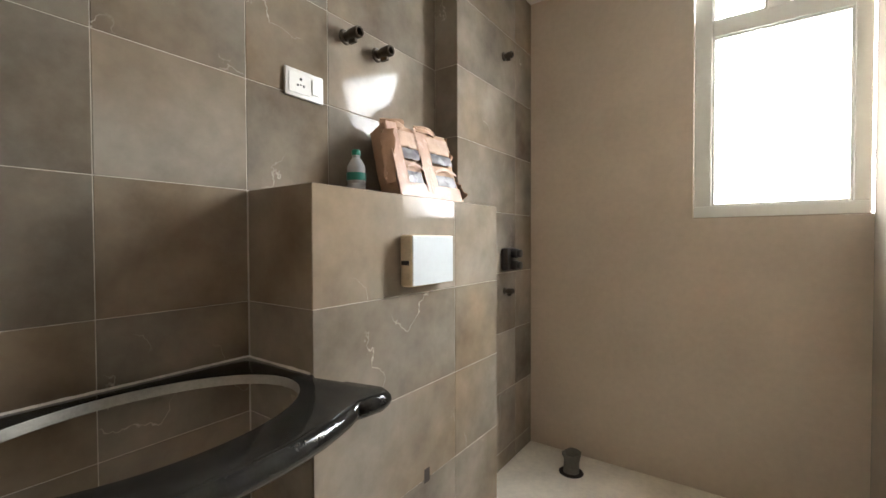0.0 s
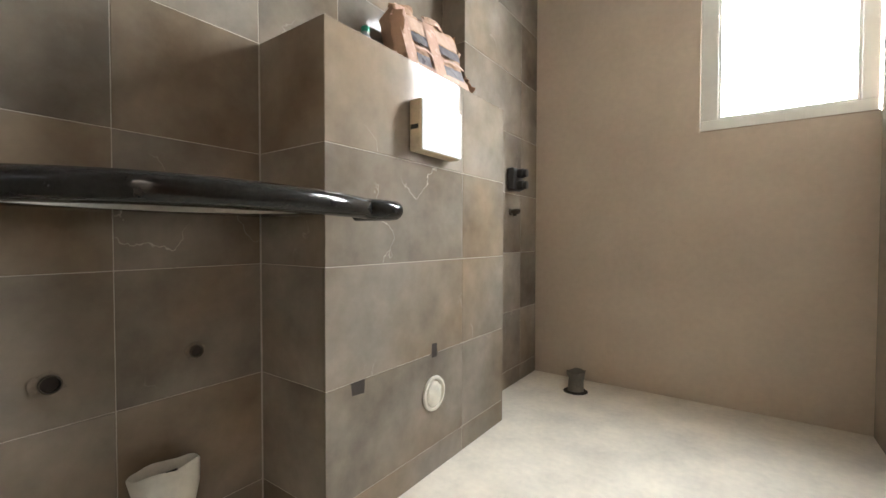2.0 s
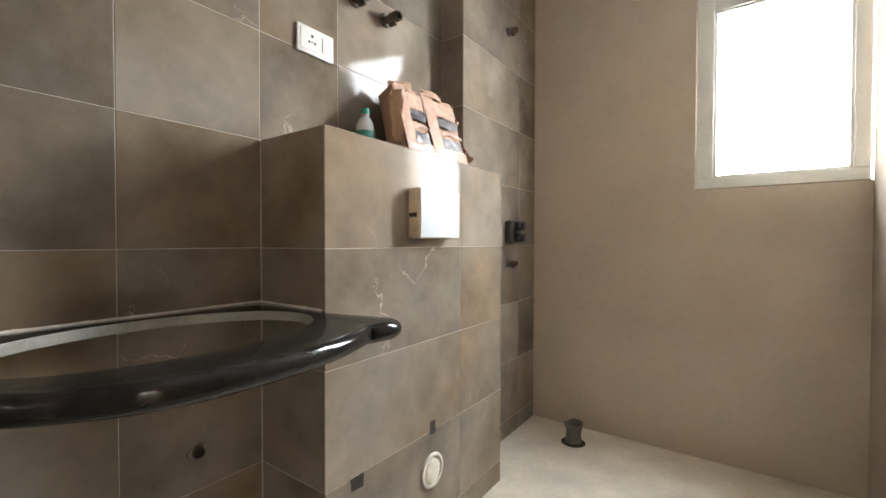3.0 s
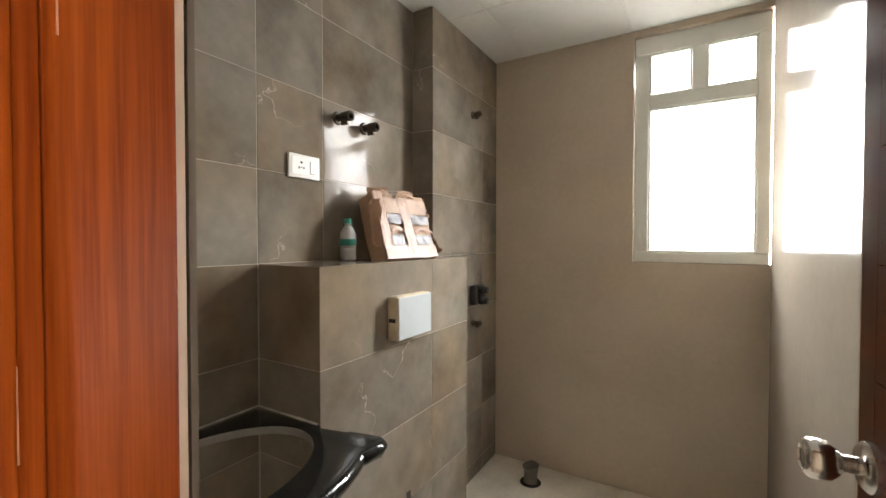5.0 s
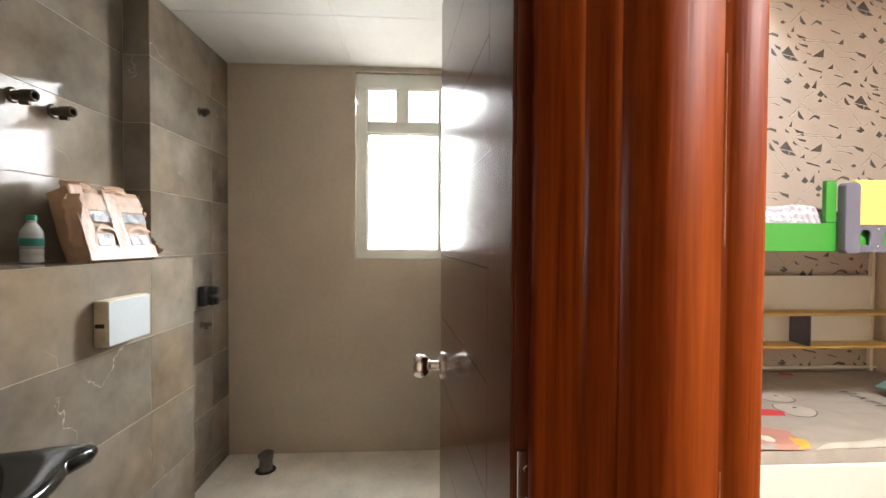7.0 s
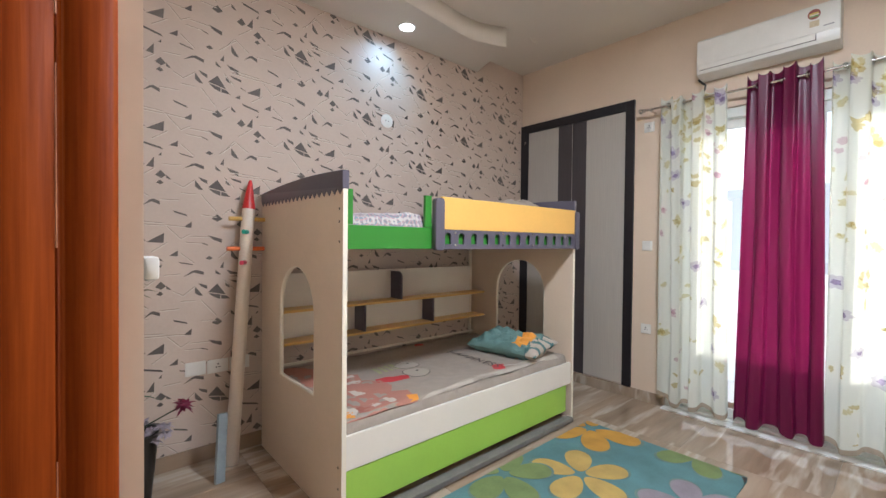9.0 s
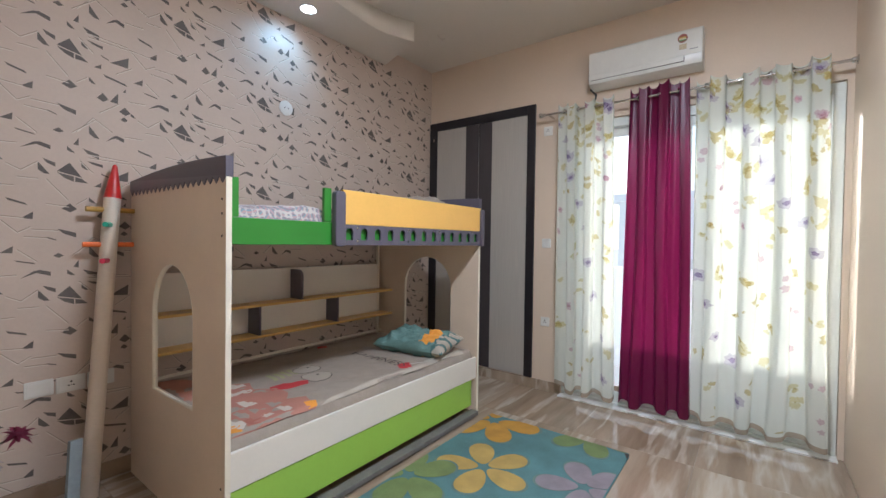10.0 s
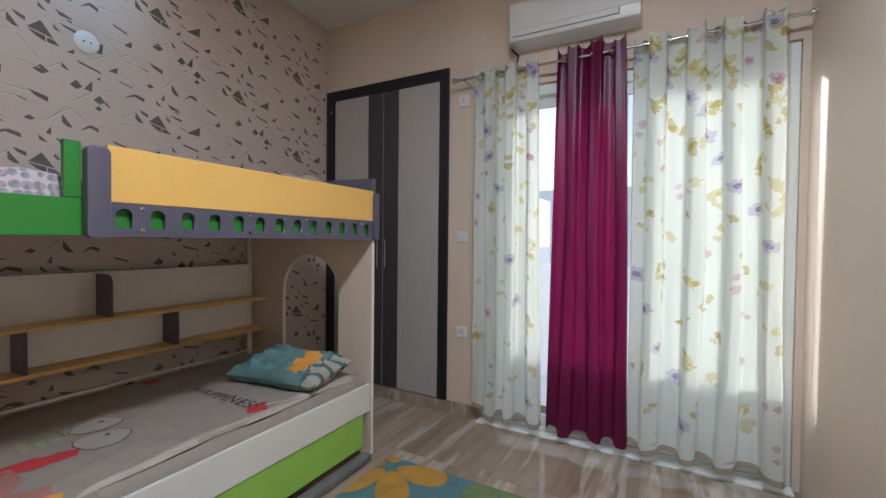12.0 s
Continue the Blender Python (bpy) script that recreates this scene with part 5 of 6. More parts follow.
part("flap_gap", bm, DARK_HOLE, ac, "thin dark gap round the flap")
bm = lathe(bmesh.new(), [(0.034, 0), (0.034, 0.0012)], (4.409, -0.128, 3.040), (-1, 0, 0), 28)
part("energy_sticker", bm, mat("sticker_red", (0.26, 0.07, 0.05), 0.4, 0.15, 40, 100, 0), ac, "round red and yellow energy sticker")
for i, (c, z) in enumerate((((0.6, 0.45, 0.1), 3.045), ((0.12, 0.3, 0.1), 3.025), ((0.7, 0.66, 0.5), 3.035))):
    part("sticker_bar", B(4.4065, 4.4078, -0.152, -0.104, z - 0.004, z + 0.004), mat("sticker_ink", c, 0.4, 0.1, 40, 100, 0), ac)
part("sticker_bar", B(4.4075, 4.409, -0.155, -0.105, 2.955, 2.996), mat("sticker_pale", (0.5, 0.42, 0.28), 0.4, 0.2, 60, 120, 0), ac)
part("badge", B(4.4080, 4.409, AY0 + 0.03, AY0 + 0.085, 2.942, 2.950), mat("grey_ink", (0.3, 0.3, 0.3), 0.4, 0.1, 40, 100, 0), ac, "small grey badge")
bm = bmesh.new()
pts = [Vector((4.50, 0.60, 2.82)), Vector((4.49, 0.575, 2.79)), Vector((4.485, 0.545, 2.76)), Vector((4.48, 0.55, 2.72)), Vector((4.48, 0.59, 2.70))]
for a, b in zip(pts, pts[1:]):
    rod(bm, a, b, 0.008, n=8)
cable = thing("cable", (4.50, 0.60, 2.82), "short black cable hanging from the air conditioner", "cable")
part("lead", bm, BLACK_PLASTIC, cable, smooth=True)

# ---- curtains ----


def cloth(name, colour, thin, see, rough=0.9, tint=(1, 1, 1)):
    """Woven cloth that lets light through."""
    m, t, b = nodes_of(name)
    n, l = t.nodes, t.links
    out = n["Material Output"]
    co, mp = n.new("ShaderNodeTexCoord"), n.new("ShaderNodeMapping")
    l.new(co.outputs["Object"], mp.inputs[0])
    wv = n.new("ShaderNodeTexNoise")
    wv.inputs["Scale"].default_value = 220
    l.new(mp.outputs[0], wv.inputs["Vector"])
    bp = n.new("ShaderNodeBump")
    bp.inputs["Strength"].default_value, bp.inputs["Distance"].default_value = 0.15, 0.002
    l.new(wv.outputs[0], bp.inputs["Height"])
    l.new(bp.outputs[0], b.inputs["Normal"])
    b.inputs["Roughness"].default_value = rough
    tr, tp = n.new("ShaderNodeBsdfTranslucent"), n.new("ShaderNodeBsdfTransparent")
    for s in (b.inputs["Base Color"], tr.inputs["Color"]):
        s.default_value = (*colour, 1)
    tp.inputs["Color"].default_value = (*tint, 1)
    m1, m2 = n.new("ShaderNodeMixShader"), n.new("ShaderNodeMixShader")
    m1.inputs[0].default_value, m2.inputs[0].default_value = thin, see
    l.new(b.outputs[0], m1.inputs[1])
    l.new(tr.outputs[0], m1.inputs[2])
    l.new(m1.outputs[0], m2.inputs[1])
    l.new(tp.outputs[0], m2.inputs[2])
    l.new(m2.outputs[0], out.inputs[0])
    return m


SHEER = cloth("sheer_voile", (0.69, 0.70, 0.625), 0.36, 0.02)
MAROON = cloth("maroon_satin", (0.13, 0.005, 0.042), 0.30, 0.0, 0.36)
HEM = cloth("beige_hem", (0.40, 0.33, 0.25), 0.3, 0.0)
PETAL_INK = {nm: cloth(nm, tint, 0.3, 0.86, tint=tint) for nm, tint in (("yellow_leaf_ink", (0.94, 0.88, 0.64)), ("ochre_leaf_ink", (0.84, 0.75, 0.50)), ("lilac_flower_ink", (0.86, 0.82, 0.92)), ("violet_flower_ink", (0.66, 0.57, 0.76)), ("pink_flower_ink", (0.91, 0.75, 0.82)))}
ROD_X, ROD_Z = 4.462, 2.655


def curtain(name, ya0, ya1, yb0, yb1, z0, z1, folds, depth, material, label, k, rings, hem=None, motifs=0):
    """Hung from ya0..ya1 at the rod, ending at yb0..yb1 near the floor; motifs counts its printed sprays."""
    t = thing(name, (ROD_X, (ya0 + ya1) / 2, z0), label, "curtain", "curtains at the balcony door")

    def fall(u, f):
        ph = u * folds * 2 * math.pi
        drift = 0.9 * noise.noise((u * 3.1 + k, f * 1.3, k)) * (0.3 + f)
        y = (ya0 + (ya1 - ya0) * u) * (1 - f) + (yb0 + (yb1 - yb0) * u) * f
        amp = depth * (1 - 0.35 * f + 0.5 * f * noise.noise((u * 5 + k, f * 2, 1)))
        x = ROD_X + amp * math.sin(ph + 2.2 * drift) + 0.016 * noise.noise((u * 11 + k, f * 1.6, k)) + 0.006 * math.sin(ph * 3 + 4 * drift)
        y += 0.35 * amp * math.sin(2 * ph + drift * 3)
        top = z1 + 0.016 * math.cos(ph * 2) + 0.03 * noise.noise((u * 4, k, 0))
        bot = z0 + 0.026 * math.sin(ph + 2.2 * drift) + 0.014 * noise.noise((u * 3, k, 2))
        return Vector((x, y, top + (bot - top) * f))
    b = bmesh.new()
    nu, nv = folds * 22, 70
    grid = [b.verts.new(fall(i / nu, j / nv)) for j in range(nv + 1) for i in range(nu + 1)]
    for j in range(nv):
        for i in range(nu):
            a = j * (nu + 1) + i
            fc = b.faces.new((grid[a], grid[a + 1], grid[a + nu + 2], grid[a + nu + 1]))
            fc.material_index = 1 if hem and j >= nv - 1 else 0
    part("cloth", b, [material, hem] if hem else material, t, smooth=True)
    rnd_ = random.Random(int(k * 10))
    wide, tall = abs(ya1 - ya0) * 1.25, z1 - z0

    def blot(ink, u, f, r, lobes, jag, turn, squash, lift, deep=0.24):
        """A lobed printed patch that follows the folds."""
        q = bmesh.new()
        n = 26
        rings_ = [[q.verts.new(fall(min(0.995, max(0.005, u + du / wide)), min(0.975, max(0.004, f + dv / tall))) - Vector((lift, 0, 0)))
                   for du, dv in ((m * rr * math.cos(a) * squash, m * rr * math.sin(a)) for a, rr in
                                  ((2 * math.pi * i / n + turn, r * (1 - deep + deep * math.cos(lobes * 2 * math.pi * i / n) + jag * noise.noise((i * 0.9, u * 40, f * 50)))) for i in range(n)))] for m in (0.02, 0.4, 0.75, 1.0)]
        for a, c in zip(rings_, rings_[1:]):
            for i in range(n):
                q.faces.new((a[i], a[(i + 1) % n], c[(i + 1) % n], c[i]))
        part("printed_leaf" if "leaf" in ink else "printed_flower", q, PETAL_INK[ink], t, smooth=True)
    for i in range(motifs):
        u, f = (i * 0.618 + rnd_.uniform(-0.06, 0.06)) % 1, ((i + rnd_.random()) / motifs) ** 1.9 * 0.97 + 0.015
        if i % 5 < 3:
            for q in range(rnd_.randint(2, 4)):
                blot(rnd_.choice(("yellow_leaf_ink", "yellow_leaf_ink", "ochre_leaf_ink")), u + rnd_.uniform(-0.05, 0.05) / wide, f + rnd_.uniform(-0.08, 0.08) / tall, rnd_.uniform(0.014, 0.046), 2, 0.6, rnd_.uniform(0, 6), rnd_.uniform(0.6, 1.0), 0.0014 + 0.0003 * q)
        elif i % 5 == 3:
            r = rnd_.uniform(0.038, 0.055)
            blot("lilac_flower_ink", u, f, r, 6, 0.35, rnd_.uniform(0, 6), 0.95, 0.0030, 0.10)
            blot("violet_flower_ink", u, f, r * 0.42, 5, 0.4, rnd_.uniform(0, 6), 0.95, 0.0040, 0.12)
        else:
            for q in range(2):
                blot("pink_flower_ink", u + rnd_.uniform(-0.03, 0.03) / wide, f + rnd_.uniform(-0.05, 0.05) / tall, rnd_.uniform(0.016, 0.030), 5, 0.4, rnd_.uniform(0, 6), 0.8, 0.0034 + 0.0003 * q, 0.12)
    for i in range(rings):
        u = (i + 0.5) / rings
        y = ya0 + (ya1 - ya0) * u
        bm = bmesh.new()
        ringm = Matrix.Translation((ROD_X, y, ROD_Z)) @ pose(0, 0, 0, 90, 0, 35 if i % 2 else -35)
        pr = [(0.021 + 0.006 * math.cos(a), 0.006 * math.sin(a)) for a in [2 * math.pi * s / 8 for s in range(8)]]
        vs = [[bm.verts.new(ringm @ Vector((r * math.cos(2 * math.pi * s / 16), r * math.sin(2 * math.pi * s / 16), h))) for r, h in pr] for s in range(16)]
        for s in range(16):
            for q in range(8):
                bm.faces.new((vs[s][q], vs[s][(q + 1) % 8], vs[(s + 1) % 16][(q + 1) % 8], vs[(s + 1) % 16][q]))
        part("eyelet", bm, CHROME, t, "steel curtain eyelet", smooth=True)
    return t


curtain("curtain", 0.880, 0.385, 0.878, 0.335, 0.095, 2.705, 3, 0.040, SHEER, "sheer white curtain printed with yellow and lilac flowers", 1.3, 4, HEM, 60)
curtain("curtain", -0.225, -0.985, -0.228, -1.015, 0.090, 2.705, 4, 0.046, SHEER, "wide sheer white curtain printed with yellow and lilac flowers", 4.1, 6, HEM, 92)
curtain("curtain", 0.255, -0.175, 0.300, -0.232, 0.095, 2.735, 3, 0.036, MAROON, "gathered maroon satin curtain", 8.2, 3)
rodt = thing("curtain_rod", (ROD_X, 0.0, ROD_Z), "slim steel curtain rod with a ribbed end knob", "curtain rod")
part("pole", rod(bmesh.new(), (ROD_X, 1.03, ROD_Z), (ROD_X, -1.10, ROD_Z), 0.0105, n=16), STEEL, rodt, smooth=True)
for y, s in ((1.03, 1), (-1.10, -1)):
    part("finial", lathe(bmesh.new(), [(0.012, -0.02), (0.017, -0.015), (0.017, 0.0), (0.012, 0.004), (0.023, 0.012), (0.025, 0.026), (0.016, 0.036), (0.004, 0.038)] if s > 0 else [(0.017, -0.012), (0.020, -0.006), (0.020, 0.010), (0.030, 0.012), (0.030, 0.018)], (ROD_X, y, ROD_Z), (0, s, 0), 18), STEEL, rodt, smooth=True)
part("bracket", B(ROD_X - 0.006, BE, 0.955, 0.970, ROD_Z - 0.022, ROD_Z - 0.009, bev=0.002), STEEL, rodt)

# ---- balcony door ----
bd = thing("door_2", (4.64, -0.11, 0.0), "white plastic sliding balcony door with tall glass panes", "door", kind="structure")
for y0, y1, z0, z1, x0, x1 in ((DY0 + 0.002, DY0 + 0.066, 0.0, 2.567, 4.60, 4.70), (DY1 - 0.064, DY1 - 0.002, 0.0, 2.567, 4.60, 4.70), (DY0 + 0.067, DY1 - 0.065, 2.49, 2.567, 4.60, 4.70), (DY0 + 0.067, DY1 - 0.065, 0.0, 0.03, 4.60, 4.70)):
    part("frame", B(x0, x1, y0, y1, z0, z1, bev=0.004), WHITE_PVC, bd)
for y0, y1, x in ((DY0 + 0.07, -0.12, 4.625), (-0.18, DY1 - 0.07, 4.665)):
    sash = part("sash", B(x - 0.015, x + 0.015, y0, y0 + 0.06, 0.035, 2.485, bev=0.003), WHITE_PVC, bd)
    part("sash_stile", B(x - 0.015, x + 0.015, y1 - 0.06, y1, 0.035, 2.485, bev=0.003), WHITE_PVC, sash)
    part("sash_rail", B(x - 0.014, x + 0.014, y0 + 0.06, y1 - 0.06, 2.41, 2.484, bev=0.003), WHITE_PVC, sash)
    part("sash_rail", B(x - 0.014, x + 0.014, y0 + 0.06, y1 - 0.06, 0.036, 0.11, bev=0.003), WHITE_PVC, sash)
    gp = part("pane", B(x - 0.002, x + 0.002, y0 + 0.055, y1 - 0.055, 0.105, 2.415), glass_mat("door_glass", (0.97, 0.98, 0.98), 0.0), sash)
    gp.visible_shadow = False
# added white strip puts the bright floor glow below the hems into colour
structure("door_sill", B(4.505, 4.598, DY0, DY1, -0.004, 0.012, bev=0.003), mat("white_hem_strip", (0.78, 0.77, 0.74), 0.2, 0.08, 5, 40, 0.01), "white strip added at the balcony door for the glow under the curtains", "sill")
structure("balcony_floor", B(4.70, 6.02, -3.0, 3.0, -0.15, -0.03), mat("terracotta_balcony_tile", (0.34, 0.22, 0.15), 0.6, 0.15, 4, 40, 0.05), "brown tiled balcony floor", "floor")
structure("balcony_overhang", B(4.715, 6.15, -3.0, 3.0, 2.98, 3.12), bpy.data.materials["beige_wall_paint"], "slab of the balcony above", "ceiling")
structure("balcony_parapet", B(6.0, 6.15, -3.0, 3.0, -0.03, 1.17, bev=0.01), mat("white_exterior_paint", (0.72, 0.70, 0.66), 0.7, 0.06, 2, 40, 0.03), "white painted balcony parapet", "parapet")
house = thing("apartment_building", (19.0, 3.0, -9.0), "far blue-grey apartment block beyond the balcony", "building")
FAR = mat("blue_grey_render", (0.28, 0.31, 0.35), 0.8, 0.08, 0.4, 6, 0.02)
part("wall", B(16.0, 24.0, -9.0, 3.2, -9.0, 2.9), FAR, house)
bm = bmesh.new()
box(bm, 15.7, 24.3, -9.3, 3.5, 2.9, 3.15)
part("roof", bm, FAR, house)
for zf in (-6.5, -3.5, -0.5):
    for yf in (-7.5, -4.5, -1.5, 1.5):
        part("window", B(15.96, 16.0, yf - 0.7, yf + 0.7, zf, zf + 1.5), BLACK_PLASTIC, house)
structure("ground", B(-250, 900, -600, 600, -9.2, -9.0), mat("far_dusty_ground", (0.22, 0.19, 0.15), 0.9, 0.2, 0.05, 2, 0), "far dusty ground below the balcony", "ground")

# ---- wall plates, lamp, ceiling hook ----
for z, h, lab, hl in ((2.529, 0.09, "white socket plate high on the beige wall", True), (1.443, 0.09, "white switch plate on the beige wall", False), (0.677, 0.09, "white three-pin socket low on the beige wall", True)):
    socket_plate("wall_socket" if hl else "switch_plate", (BE, 1.020, z), (0, -1, 0), 0.09, h, lab, holes=hl, rocker=not hl)
socket_plate("blank_plate", (1.203, BN, 0.618), (1, 0, 0), 0.118, 0.088, "blank white plate on the patterned wallpaper", holes=False, rocker=False)
socket_plate("wall_socket", (1.335, BN, 0.614), (1, 0, 0), 0.128, 0.088, "white three-pin socket on the patterned wallpaper", rocker=False)
socket_plate("wall_socket", (1.470, BN, 0.614), (1, 0, 0), 0.128, 0.088, "white socket plate behind the pencil coat stand", rocker=False)
socket_plate("switch_plate", (BW, 0.02, 1.43), (0, -1, 0), 0.085, 0.13, "tall white switch plate on the beige bedroom wall", holes=False)
plug = thing("plug_adaptor", (BW + 0.012, 0.01, 1.42), "small white plug adaptor in the wall plate", "plug")
part("housing", B(BW + 0.012, BW + 0.029, 0.004, 0.040, 1.407, 1.436, bev=0.004), PLASTIC, plug, smooth=True)
cover = thing("round_cover_plate", (2.672, BN, 2.512), "round white cover plate on the patterned wallpaper", "cover plate")
part("disc", lathe(bmesh.new(), [(0.060, 0.0), (0.060, 0.004), (0.055, 0.008), (0.01, 0.009)], (2.672, BN, 2.512), (0, -1, 0), 32), PLASTIC, cover, smooth=True)
bm = bmesh.new()
for x in (2.656, 2.688):
    lathe(bm, [(0.0045, 0.008), (0.0045, 0.0098)], (x, BN, 2.512), (0, -1, 0), 10)
part("screw", bm, DARK_HOLE, cover, "dark screw heads")
lampt = thing("downlight", (2.70, 2.225, CD), "round recessed white downlight, switched on", "lamp")
part("trim_ring", lathe(bmesh.new(), [(0.056, 0.001), (0.070, 0.001), (0.072, 0.004), (0.058, 0.008)], (2.70, 2.225, CD), (0, 0, -1), 32), PLASTIC, lampt, smooth=True)
part("diffuser", lathe(bmesh.new(), [(0.057, 0.0082), (0.057, 0.0105)], (2.70, 2.225, CD), (0, 0, -1), 32), glow_mat("lit_diffuser", (0.92, 0.97, 1.0), 14.0), lampt, "glowing diffuser")
spot = new("downlight_beam", bpy.data.lights.new("downlight_beam", "SPOT"))
spot.data.energy, spot.data.color, spot.data.spot_size, spot.data.spot_blend, spot.data.shadow_soft_size = 20, (0.42, 0.74, 1.0), radians(130), 1.0, 0.05
spot.matrix_world = look((2.70, 2.225, CD - 0.02), (2.55, 2.47, 2.55))
# body and glowing face of the added fill light, out of view
for x, y, watts in ADDED_LIGHTS:
    fx = thing("ceiling_light", (x, y, CR), "unseen round white light added as fill, with a glowing diffuser", "lamp", "ceiling lights")
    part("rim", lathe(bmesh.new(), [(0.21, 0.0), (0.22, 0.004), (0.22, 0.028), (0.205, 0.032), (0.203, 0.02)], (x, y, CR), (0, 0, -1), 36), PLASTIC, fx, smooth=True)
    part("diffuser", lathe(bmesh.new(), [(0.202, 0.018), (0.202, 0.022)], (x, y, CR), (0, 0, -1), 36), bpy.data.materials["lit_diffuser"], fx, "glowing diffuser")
hook = thing("ceiling_hook", (3.93, 1.86, CR), "small curved metal hook in the ceiling", "hook")
bm = bmesh.new()
arc = [Vector((3.93 + 0.05 * math.cos(a), 1.86, CR - 0.03 * math.sin(a))) for a in [math.pi * i / 10 for i in range(11)]]
for a, b in zip(arc, arc[1:]):
    rod(bm, a, b, 0.005, n=8)
part("bent_bar", bm, CEIL, hook, smooth=True)

# ---- pencil coat stand ----
pencil = thing("coat_stand", (1.37, 2.30, 0.0), "leaning pencil-shaped coat stand with a red tip and coloured pegs", "coat stand")
pa, pb = Vector((1.375, 2.300, 0.0)), Vector((1.505, 2.395, 1.668))
pd = (pb - pa).normalized()
part("shaft", rod(bmesh.new(), pa + Vector((0, 0, 0.004)), pb, 0.041, 0.041, 20), OFF_WHITE, pencil, smooth=True)
part("tip", lathe(bmesh.new(), [(0.043, 0.0), (0.041, 0.015), (0.022, 0.13), (0.013, 0.185), (0.006, 0.2)], pb, pd, 20), RED, pencil, "red cone tip", smooth=True)
for z, y_, s, m_, lab in ((1.600, 0, 1, MUSTARD, "mustard peg"), (1.400, 0, 1, ORANGE, "orange peg"), (1.513, -1, 0, TEAL_P, "teal peg"), (1.310, -1, 0, PINK_P, "pink peg")):
    c = pa + pd * ((z - pa.z) / pd.z)
    if s:
        part("peg", rod(bmesh.new(), c + Vector((-0.118, 0, 0)), c + Vector((0.118, 0, 0)), 0.0145, n=12), m_, pencil, lab, smooth=True)
    else:
        part("peg", rod(bmesh.new(), c + Vector((-0.05, -0.10, 0.0)), c + Vector((0.05, 0.07, 0.0)), 0.0145, n=12), m_, pencil, lab, smooth=True)
plank = thing("grey_board", (1.30, 2.12, 0.0), "narrow blue-grey painted board leaning by the coat stand", "board")
bm = B(-0.028, 0.028, -0.012, 0.012, 0.0, 0.40, bev=0.002)
bmesh.ops.transform(bm, matrix=pose(1.262, 2.12, 0.002, -6, 6, 15), verts=bm.verts)
part("plank", bm, mat("blue_grey_paint", (0.26, 0.31, 0.33), 0.5, 0.15, 9, 60, 0.05), plank)

# ---- plant ----
plant = thing("potted_plant", (0.84, 2.16, 0.0), "artificial plant with tall stems and dusty flowers in a dark pot", "plant")
part("pot", lathe(bmesh.new(), [(0.085, 0.0), (0.088, 0.01), (0.125, 0.40), (0.130, 0.41), (0.122, 0.412), (0.116, 0.37)], (0.84, 2.16, 0.0), n=28), BLACK_PLASTIC, plant, "dark plastic pot", smooth=True)
STEM = mat("dark_green_stem", (0.035, 0.05, 0.022), 0.6, 0.3, 20, 90, 0.1)
LEAF = mat("dusty_green_leaf", (0.05, 0.085, 0.045), 0.6, 0.3, 20, 90, 0.1, island=0.5)
LILAC = mat("pale_lilac_petals", (0.36, 0.31, 0.36), 0.8, 0.25, 20, 90, 0.1, island=0.5)
WINE = mat("wine_red_petals", (0.19, 0.02, 0.055), 0.75, 0.25, 20, 90, 0.1, island=0.5)
rnd = random.Random(11)
for top, base in (((0.835, 2.17, 1.66), (0.835, 2.15, 0.36)), ((0.745, 2.20, 1.14), (0.80, 2.16, 0.36)), ((0.80, 2.22, 1.30), (0.86, 2.18, 0.36))):
    bm = bmesh.new()
    a, b = Vector(base), Vector(top)
    prev = a
    for i in range(1, 9):
        q = a.lerp(b, i / 8) + Vector((rnd.uniform(-1, 1), rnd.uniform(-1, 1), 0)) * 0.006
        rod(bm, prev, q, 0.0095 - 0.0004 * i, n=8)
        rod(bm, q - Vector((0, 0, 0.004)), q + Vector((0, 0, 0.004)), 0.011, n=8)
        prev = q
    part("stem", bm, STEM, plant, "dark jointed stem", smooth=True)


def leaf_blade(b, at, way, length, wide):
    way = Vector(way).normalized()
    across = way.cross(Vector((0, 0, 1))).normalized() if abs(way.z) < 0.95 else Vector((1, 0, 0))
    up = across.cross(way)
    pts = []
    for f, w in ((0, 0.1), (0.3, 1), (0.65, 0.8), (1, 0.02)):
        c = Vector(at) + way * length * f - Vector((0, 0, 1)) * length * 0.35 * f * f
        pts.append((b.verts.new(c - across * wide * w), b.verts.new(c + up * wide * 0.25 * w), b.verts.new(c + across * wide * w)))
    for p, q in zip(pts, pts[1:]):
        b.faces.new((p[0], p[1], q[1], q[0]))
        b.faces.new((p[1], p[2], q[2], q[1]))


bm = bmesh.new()
for i in range(26):
    z = rnd.choice((rnd.uniform(1.0, 1.28), rnd.uniform(0.40, 0.62)))
    a = rnd.uniform(0, 2 * math.pi)
    leaf_blade(bm, (0.825 + rnd.uniform(-0.02, 0.02), 2.17, z), (math.cos(a), math.sin(a), rnd.uniform(-0.1, 0.5)), rnd.uniform(0.10, 0.18), rnd.uniform(0.008, 0.02))
part("leaves", bm, LEAF, plant, "dusty green leaves", smooth=True)


def bloom(at, r, n, material, label):
    b = bmesh.new()
    for i in range(n):
        a, e = rnd.uniform(0, 2 * math.pi), rnd.uniform(-0.5, 1.3)
        leaf_blade(b, Vector(at) + Vector((rnd.uniform(-1, 1), rnd.uniform(-1, 1), rnd.uniform(-1, 1))) * r * 0.15, (math.cos(a) * math.cos(e), math.sin(a) * math.cos(e), math.sin(e)), r * rnd.uniform(0.7, 1.05), r * 0.18)
    part("flower", b, material, plant, label, smooth=True)


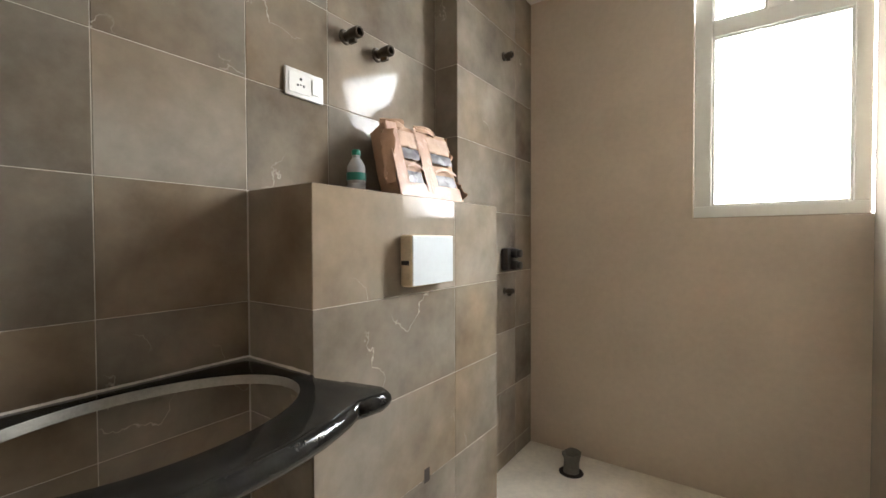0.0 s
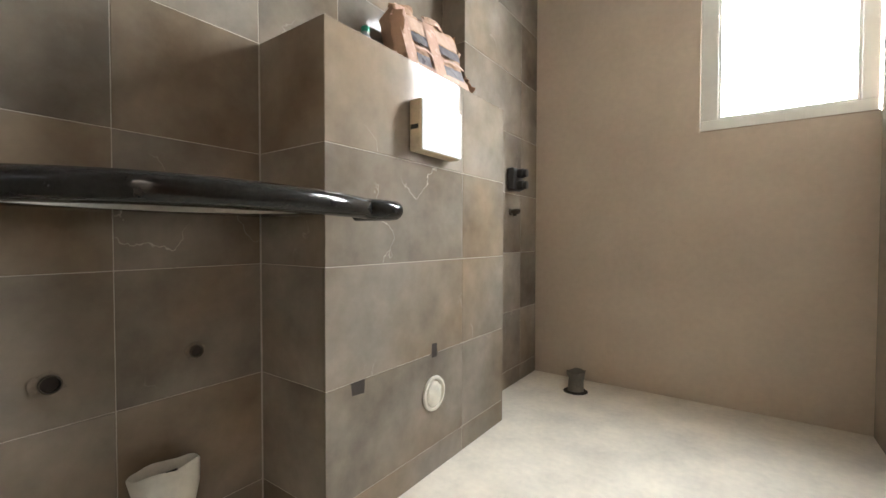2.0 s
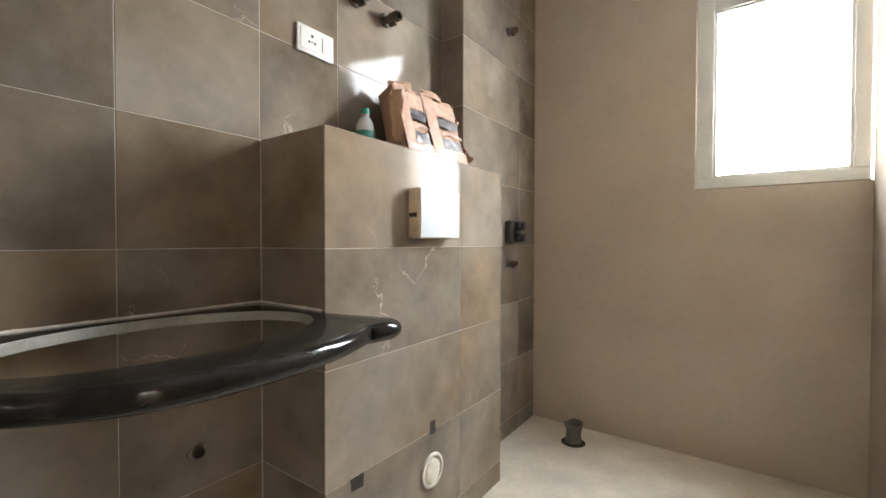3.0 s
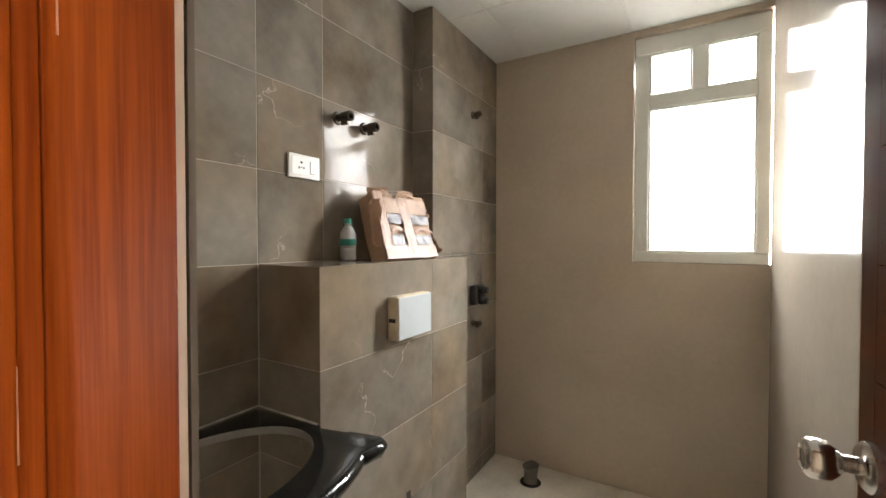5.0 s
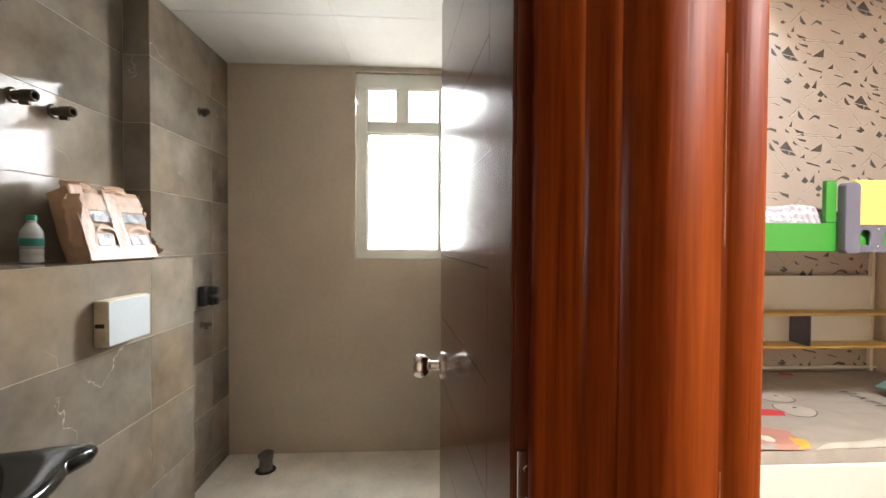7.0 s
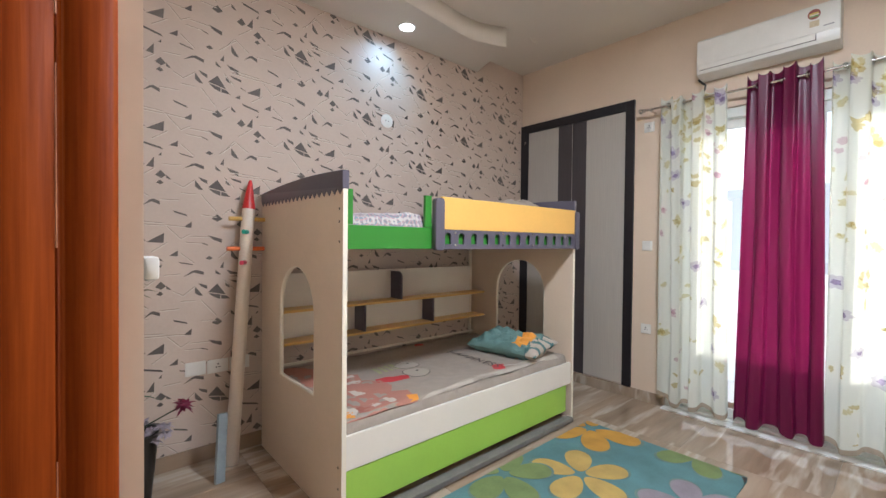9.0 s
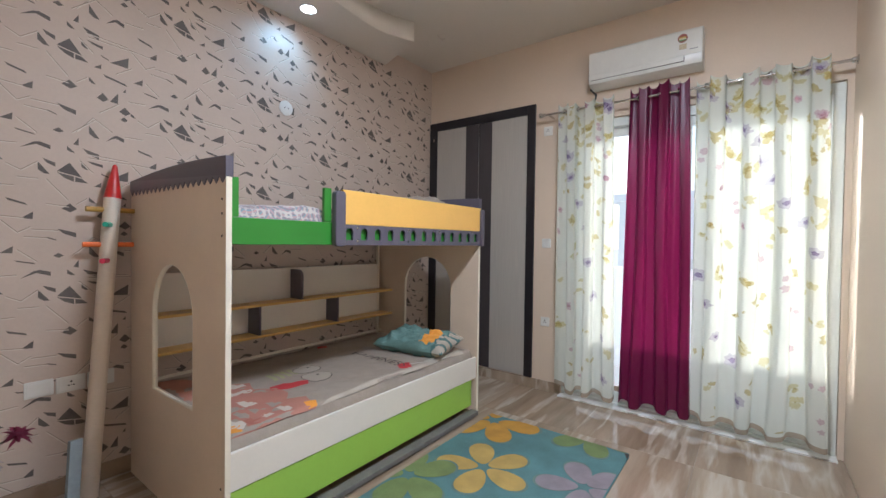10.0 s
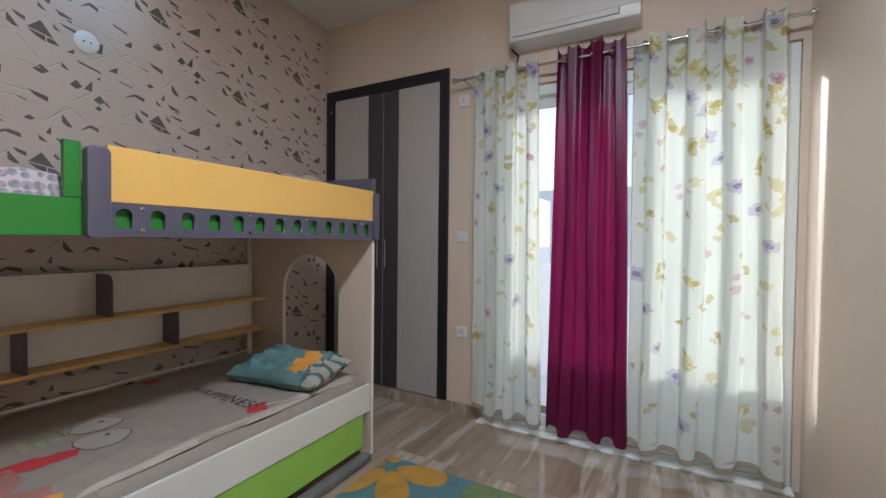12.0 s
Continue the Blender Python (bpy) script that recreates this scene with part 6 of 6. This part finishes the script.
bloom((1.07, 2.08, 0.535), 0.062, 60, WINE, "wine-red flower head")
rod_b = bmesh.new()
for i in range(7):
    f = i / 6
    p0 = Vector((0.86, 2.15, 0.42)).lerp(Vector((1.06, 2.08, 0.53)), f)
    if i:
        rod(rod_b, q0, p0, 0.004, n=6)
    q0 = p0
part("stem", rod_b, STEM, plant)
for i in range(16):
    bloom((0.86 + rnd.uniform(-0.13, 0.14), 2.10 + rnd.uniform(-0.09, 0.08), rnd.uniform(0.38, 0.50)), rnd.uniform(0.028, 0.045), 26, LILAC, "dusty lilac flower cluster")

# ---- wallpaper print: shards and fine lines in a drop repeat ----
CW_, CH_ = 0.572, 0.69
SHARDS = {
    "upright_left": ((0, 1), (0.95, 0.05), (0.45, 0.08), (0, 0.35)),
    "upright_right": ((0, 0.08), (1, 1), (0.96, 0), (0.4, 0.05)),
    "bent": ((0, 0), (0.42, 0.85), (0.62, 1), (1, 0.7), (1, 0.2), (0.52, 0.62)),
    "wedge": ((0, 1), (1, 0.55), (1, 0), (0.35, 0.42)),
    "sliver": ((0, 1), (0.9, 0.35), (1, 0), (0.12, 0.6)),
    "gable": ((0, 0.35), (0.5, 1), (1, 0.4), (0.55, 0)),
    "roof": ((0, 0.5), (0.40, 1), (0.80, 0.28)),
    "roof_band": ((0, 0.44), (0.54, 0.30), (0.54, 0.02), (0.24, 0.18)),
    "roof_end": ((0.58, 0.28), (0.80, 0.22), (1, 0.0), (0.58, 0.03)),
}
# left, bottom, width and height of each shard in one drop of the paper
PLACED = {
    "upright_left": ((0.054, 0.556, 0.052, 0.072), (0.411, 0.668, 0.05, 0.066), (0.054, 0.18, 0.035, 0.036), (0.02, 0.369, 0.036, 0.046), (0.254, 0.03, 0.03, 0.029), (0.53, 0.113, 0.038, 0.035)),
    "bent": ((0.133, 0.552, 0.088, 0.044), (0.344, 0.108, 0.118, 0.043)),
    "wedge": ((0.429, 0.024, 0.053, 0.041), (0.025, 0.44, 0.075, 0.051), (0.488, 0.328, 0.081, 0.048), (0.044, 0.394, 0.074, 0.03)),
    "sliver": ((0.289, 0.495, 0.082, 0.036), (0.108, 0.337, 0.04, 0.024), (0.119, 0.212, 0.119, 0.041), (0.446, 0.309, 0.042, 0.021), (0.321, 0.182, 0.081, 0.023)),
    "upright_right": ((0.152, 0.325, 0.092, 0.063), (0.076, 0.277, 0.035, 0.028), (0.346, 0.423, 0.047, 0.04), (0.269, 0.241, 0.048, 0.038), (0.152, 0.096, 0.04, 0.065), (0.213, 0.173, 0.017, 0.022), (0.557, 0.158, 0.024, 0.045)),
    "gable": ((0.507, 0.469, 0.067, 0.049), (0.089, 0.09, 0.056, 0.052), (0.471, 0.215, 0.046, 0.027), (0.196, 0.035, 0.058, 0.05), (0.202, 0.686, 0.039, 0.029)),
    "roof": ((0.487, 0.639, 0.135, 0.107),), "roof_band": ((0.487, 0.639, 0.135, 0.107),), "roof_end": ((0.487, 0.639, 0.135, 0.107),),
}
# thin ruled creases: start, direction in degrees, length
CREASES = ((0.0, 0.58, 52, 0.12), (0.074, 0.674, -36, 0.11), (0.221, 0.594, 1, 0.10), (0.29, 0.708, -28, 0.063), (0.346, 0.678, 40, 0.085), (0.041, 0.461, -4, 0.20), (0.051, 0.44, -2, 0.19), (0.245, 0.437, -5, 0.113), (0.333, 0.642, -1, 0.08), (0.444, 0.643, -50, 0.143), (0.009, 0.423, -46, 0.092), (0.257, 0.428, -46, 0.11), (0.332, 0.349, 32, 0.061), (0.384, 0.368, -2, 0.11), (0.358, 0.329, -4, 0.094), (0.24, 0.122, 3, 0.092), (0.551, 0.225, 42, 0.144), (0.444, 0.509, -6, 0.094), (0.0, 0.169, 40, 0.06), (0.10, 0.02, 38, 0.12), (0.33, 0.26, -40, 0.10), (0.18, 0.27, 36, 0.10))
cell = []
for shape, spots_ in PLACED.items():
    for u, v, w, h in spots_:
        cell.append((0, [(u + a * w, v + b * h) for a, b in SHARDS[shape]]))
for u, v, a, ln in CREASES:
    ca, sa = math.cos(radians(a)), math.sin(radians(a))
    for m_i, lo, hi in ((1, 0.0, 0.0030), (2, -0.0042, -0.0004)):
        cell.append((m_i, [(u - sa * lo, v + ca * lo), (u + ca * ln - sa * lo, v + sa * ln + ca * lo), (u + ca * ln - sa * hi, v + sa * ln + ca * hi), (u - sa * hi, v + ca * hi)]))
bm = bmesh.new()
for i in range(9):
    for j in range(0, 7):
        for order, (m_i, poly) in enumerate(cell):
            pts = [(0.79 + (i - 1) * CW_ + u, 1.80 + (j - 3) * CH_ + (i % 2) * CH_ / 2 - CH_ / 2 + v) for u, v in poly]
            pts = clip(pts, BW + 0.004, BE - 0.004, 0.10, CD - 0.003)
            if len(pts) < 3:
                continue
            try:
                fc = bm.faces.new([bm.verts.new((x, BN - 0.0005 - 0.00003 * order, z)) for x, z in pts])
                fc.material_index = m_i
            except ValueError:
                pass
pr = part("wallpaper_print", bm, [SHARD_A, SHARD_B, SHARD_C], wall_north, "printed grey shards and fine lines")
tagged(pr, kind="stuff")

# ---- floor tiles ----
spots = []
for i in range(-3, 6):
    for j in range(-2, 4):
        x, y = 0.66 + 0.4 + i * 0.8, BS + 0.4 + j * 0.8 + 0.8
        spots.append((x, y))
shapes = {}
for x, y in spots:
    x0, x1, y0, y1 = max(x - 0.4, -3.10), min(x + 0.4, BE + 0.02), max(y - 0.4, BS), min(y + 0.4, BN - 0.0)
    if x1 <= BW + 0.01:
        y1 = min(y1, -0.045)
    if x1 - x0 > 0.03 and y1 - y0 > 0.03:
        shapes.setdefault((round(x1 - x0 - 0.0016, 4), round(y1 - y0 - 0.0016, 4)), []).append(((x0 + x1) / 2, (y0 + y1) / 2, -0.004))
for (w, h), sp in shapes.items():
    pieces("tile", floor, sp, (w, h, 0.008), FLOOR_MARBLE, bev=0.0006)
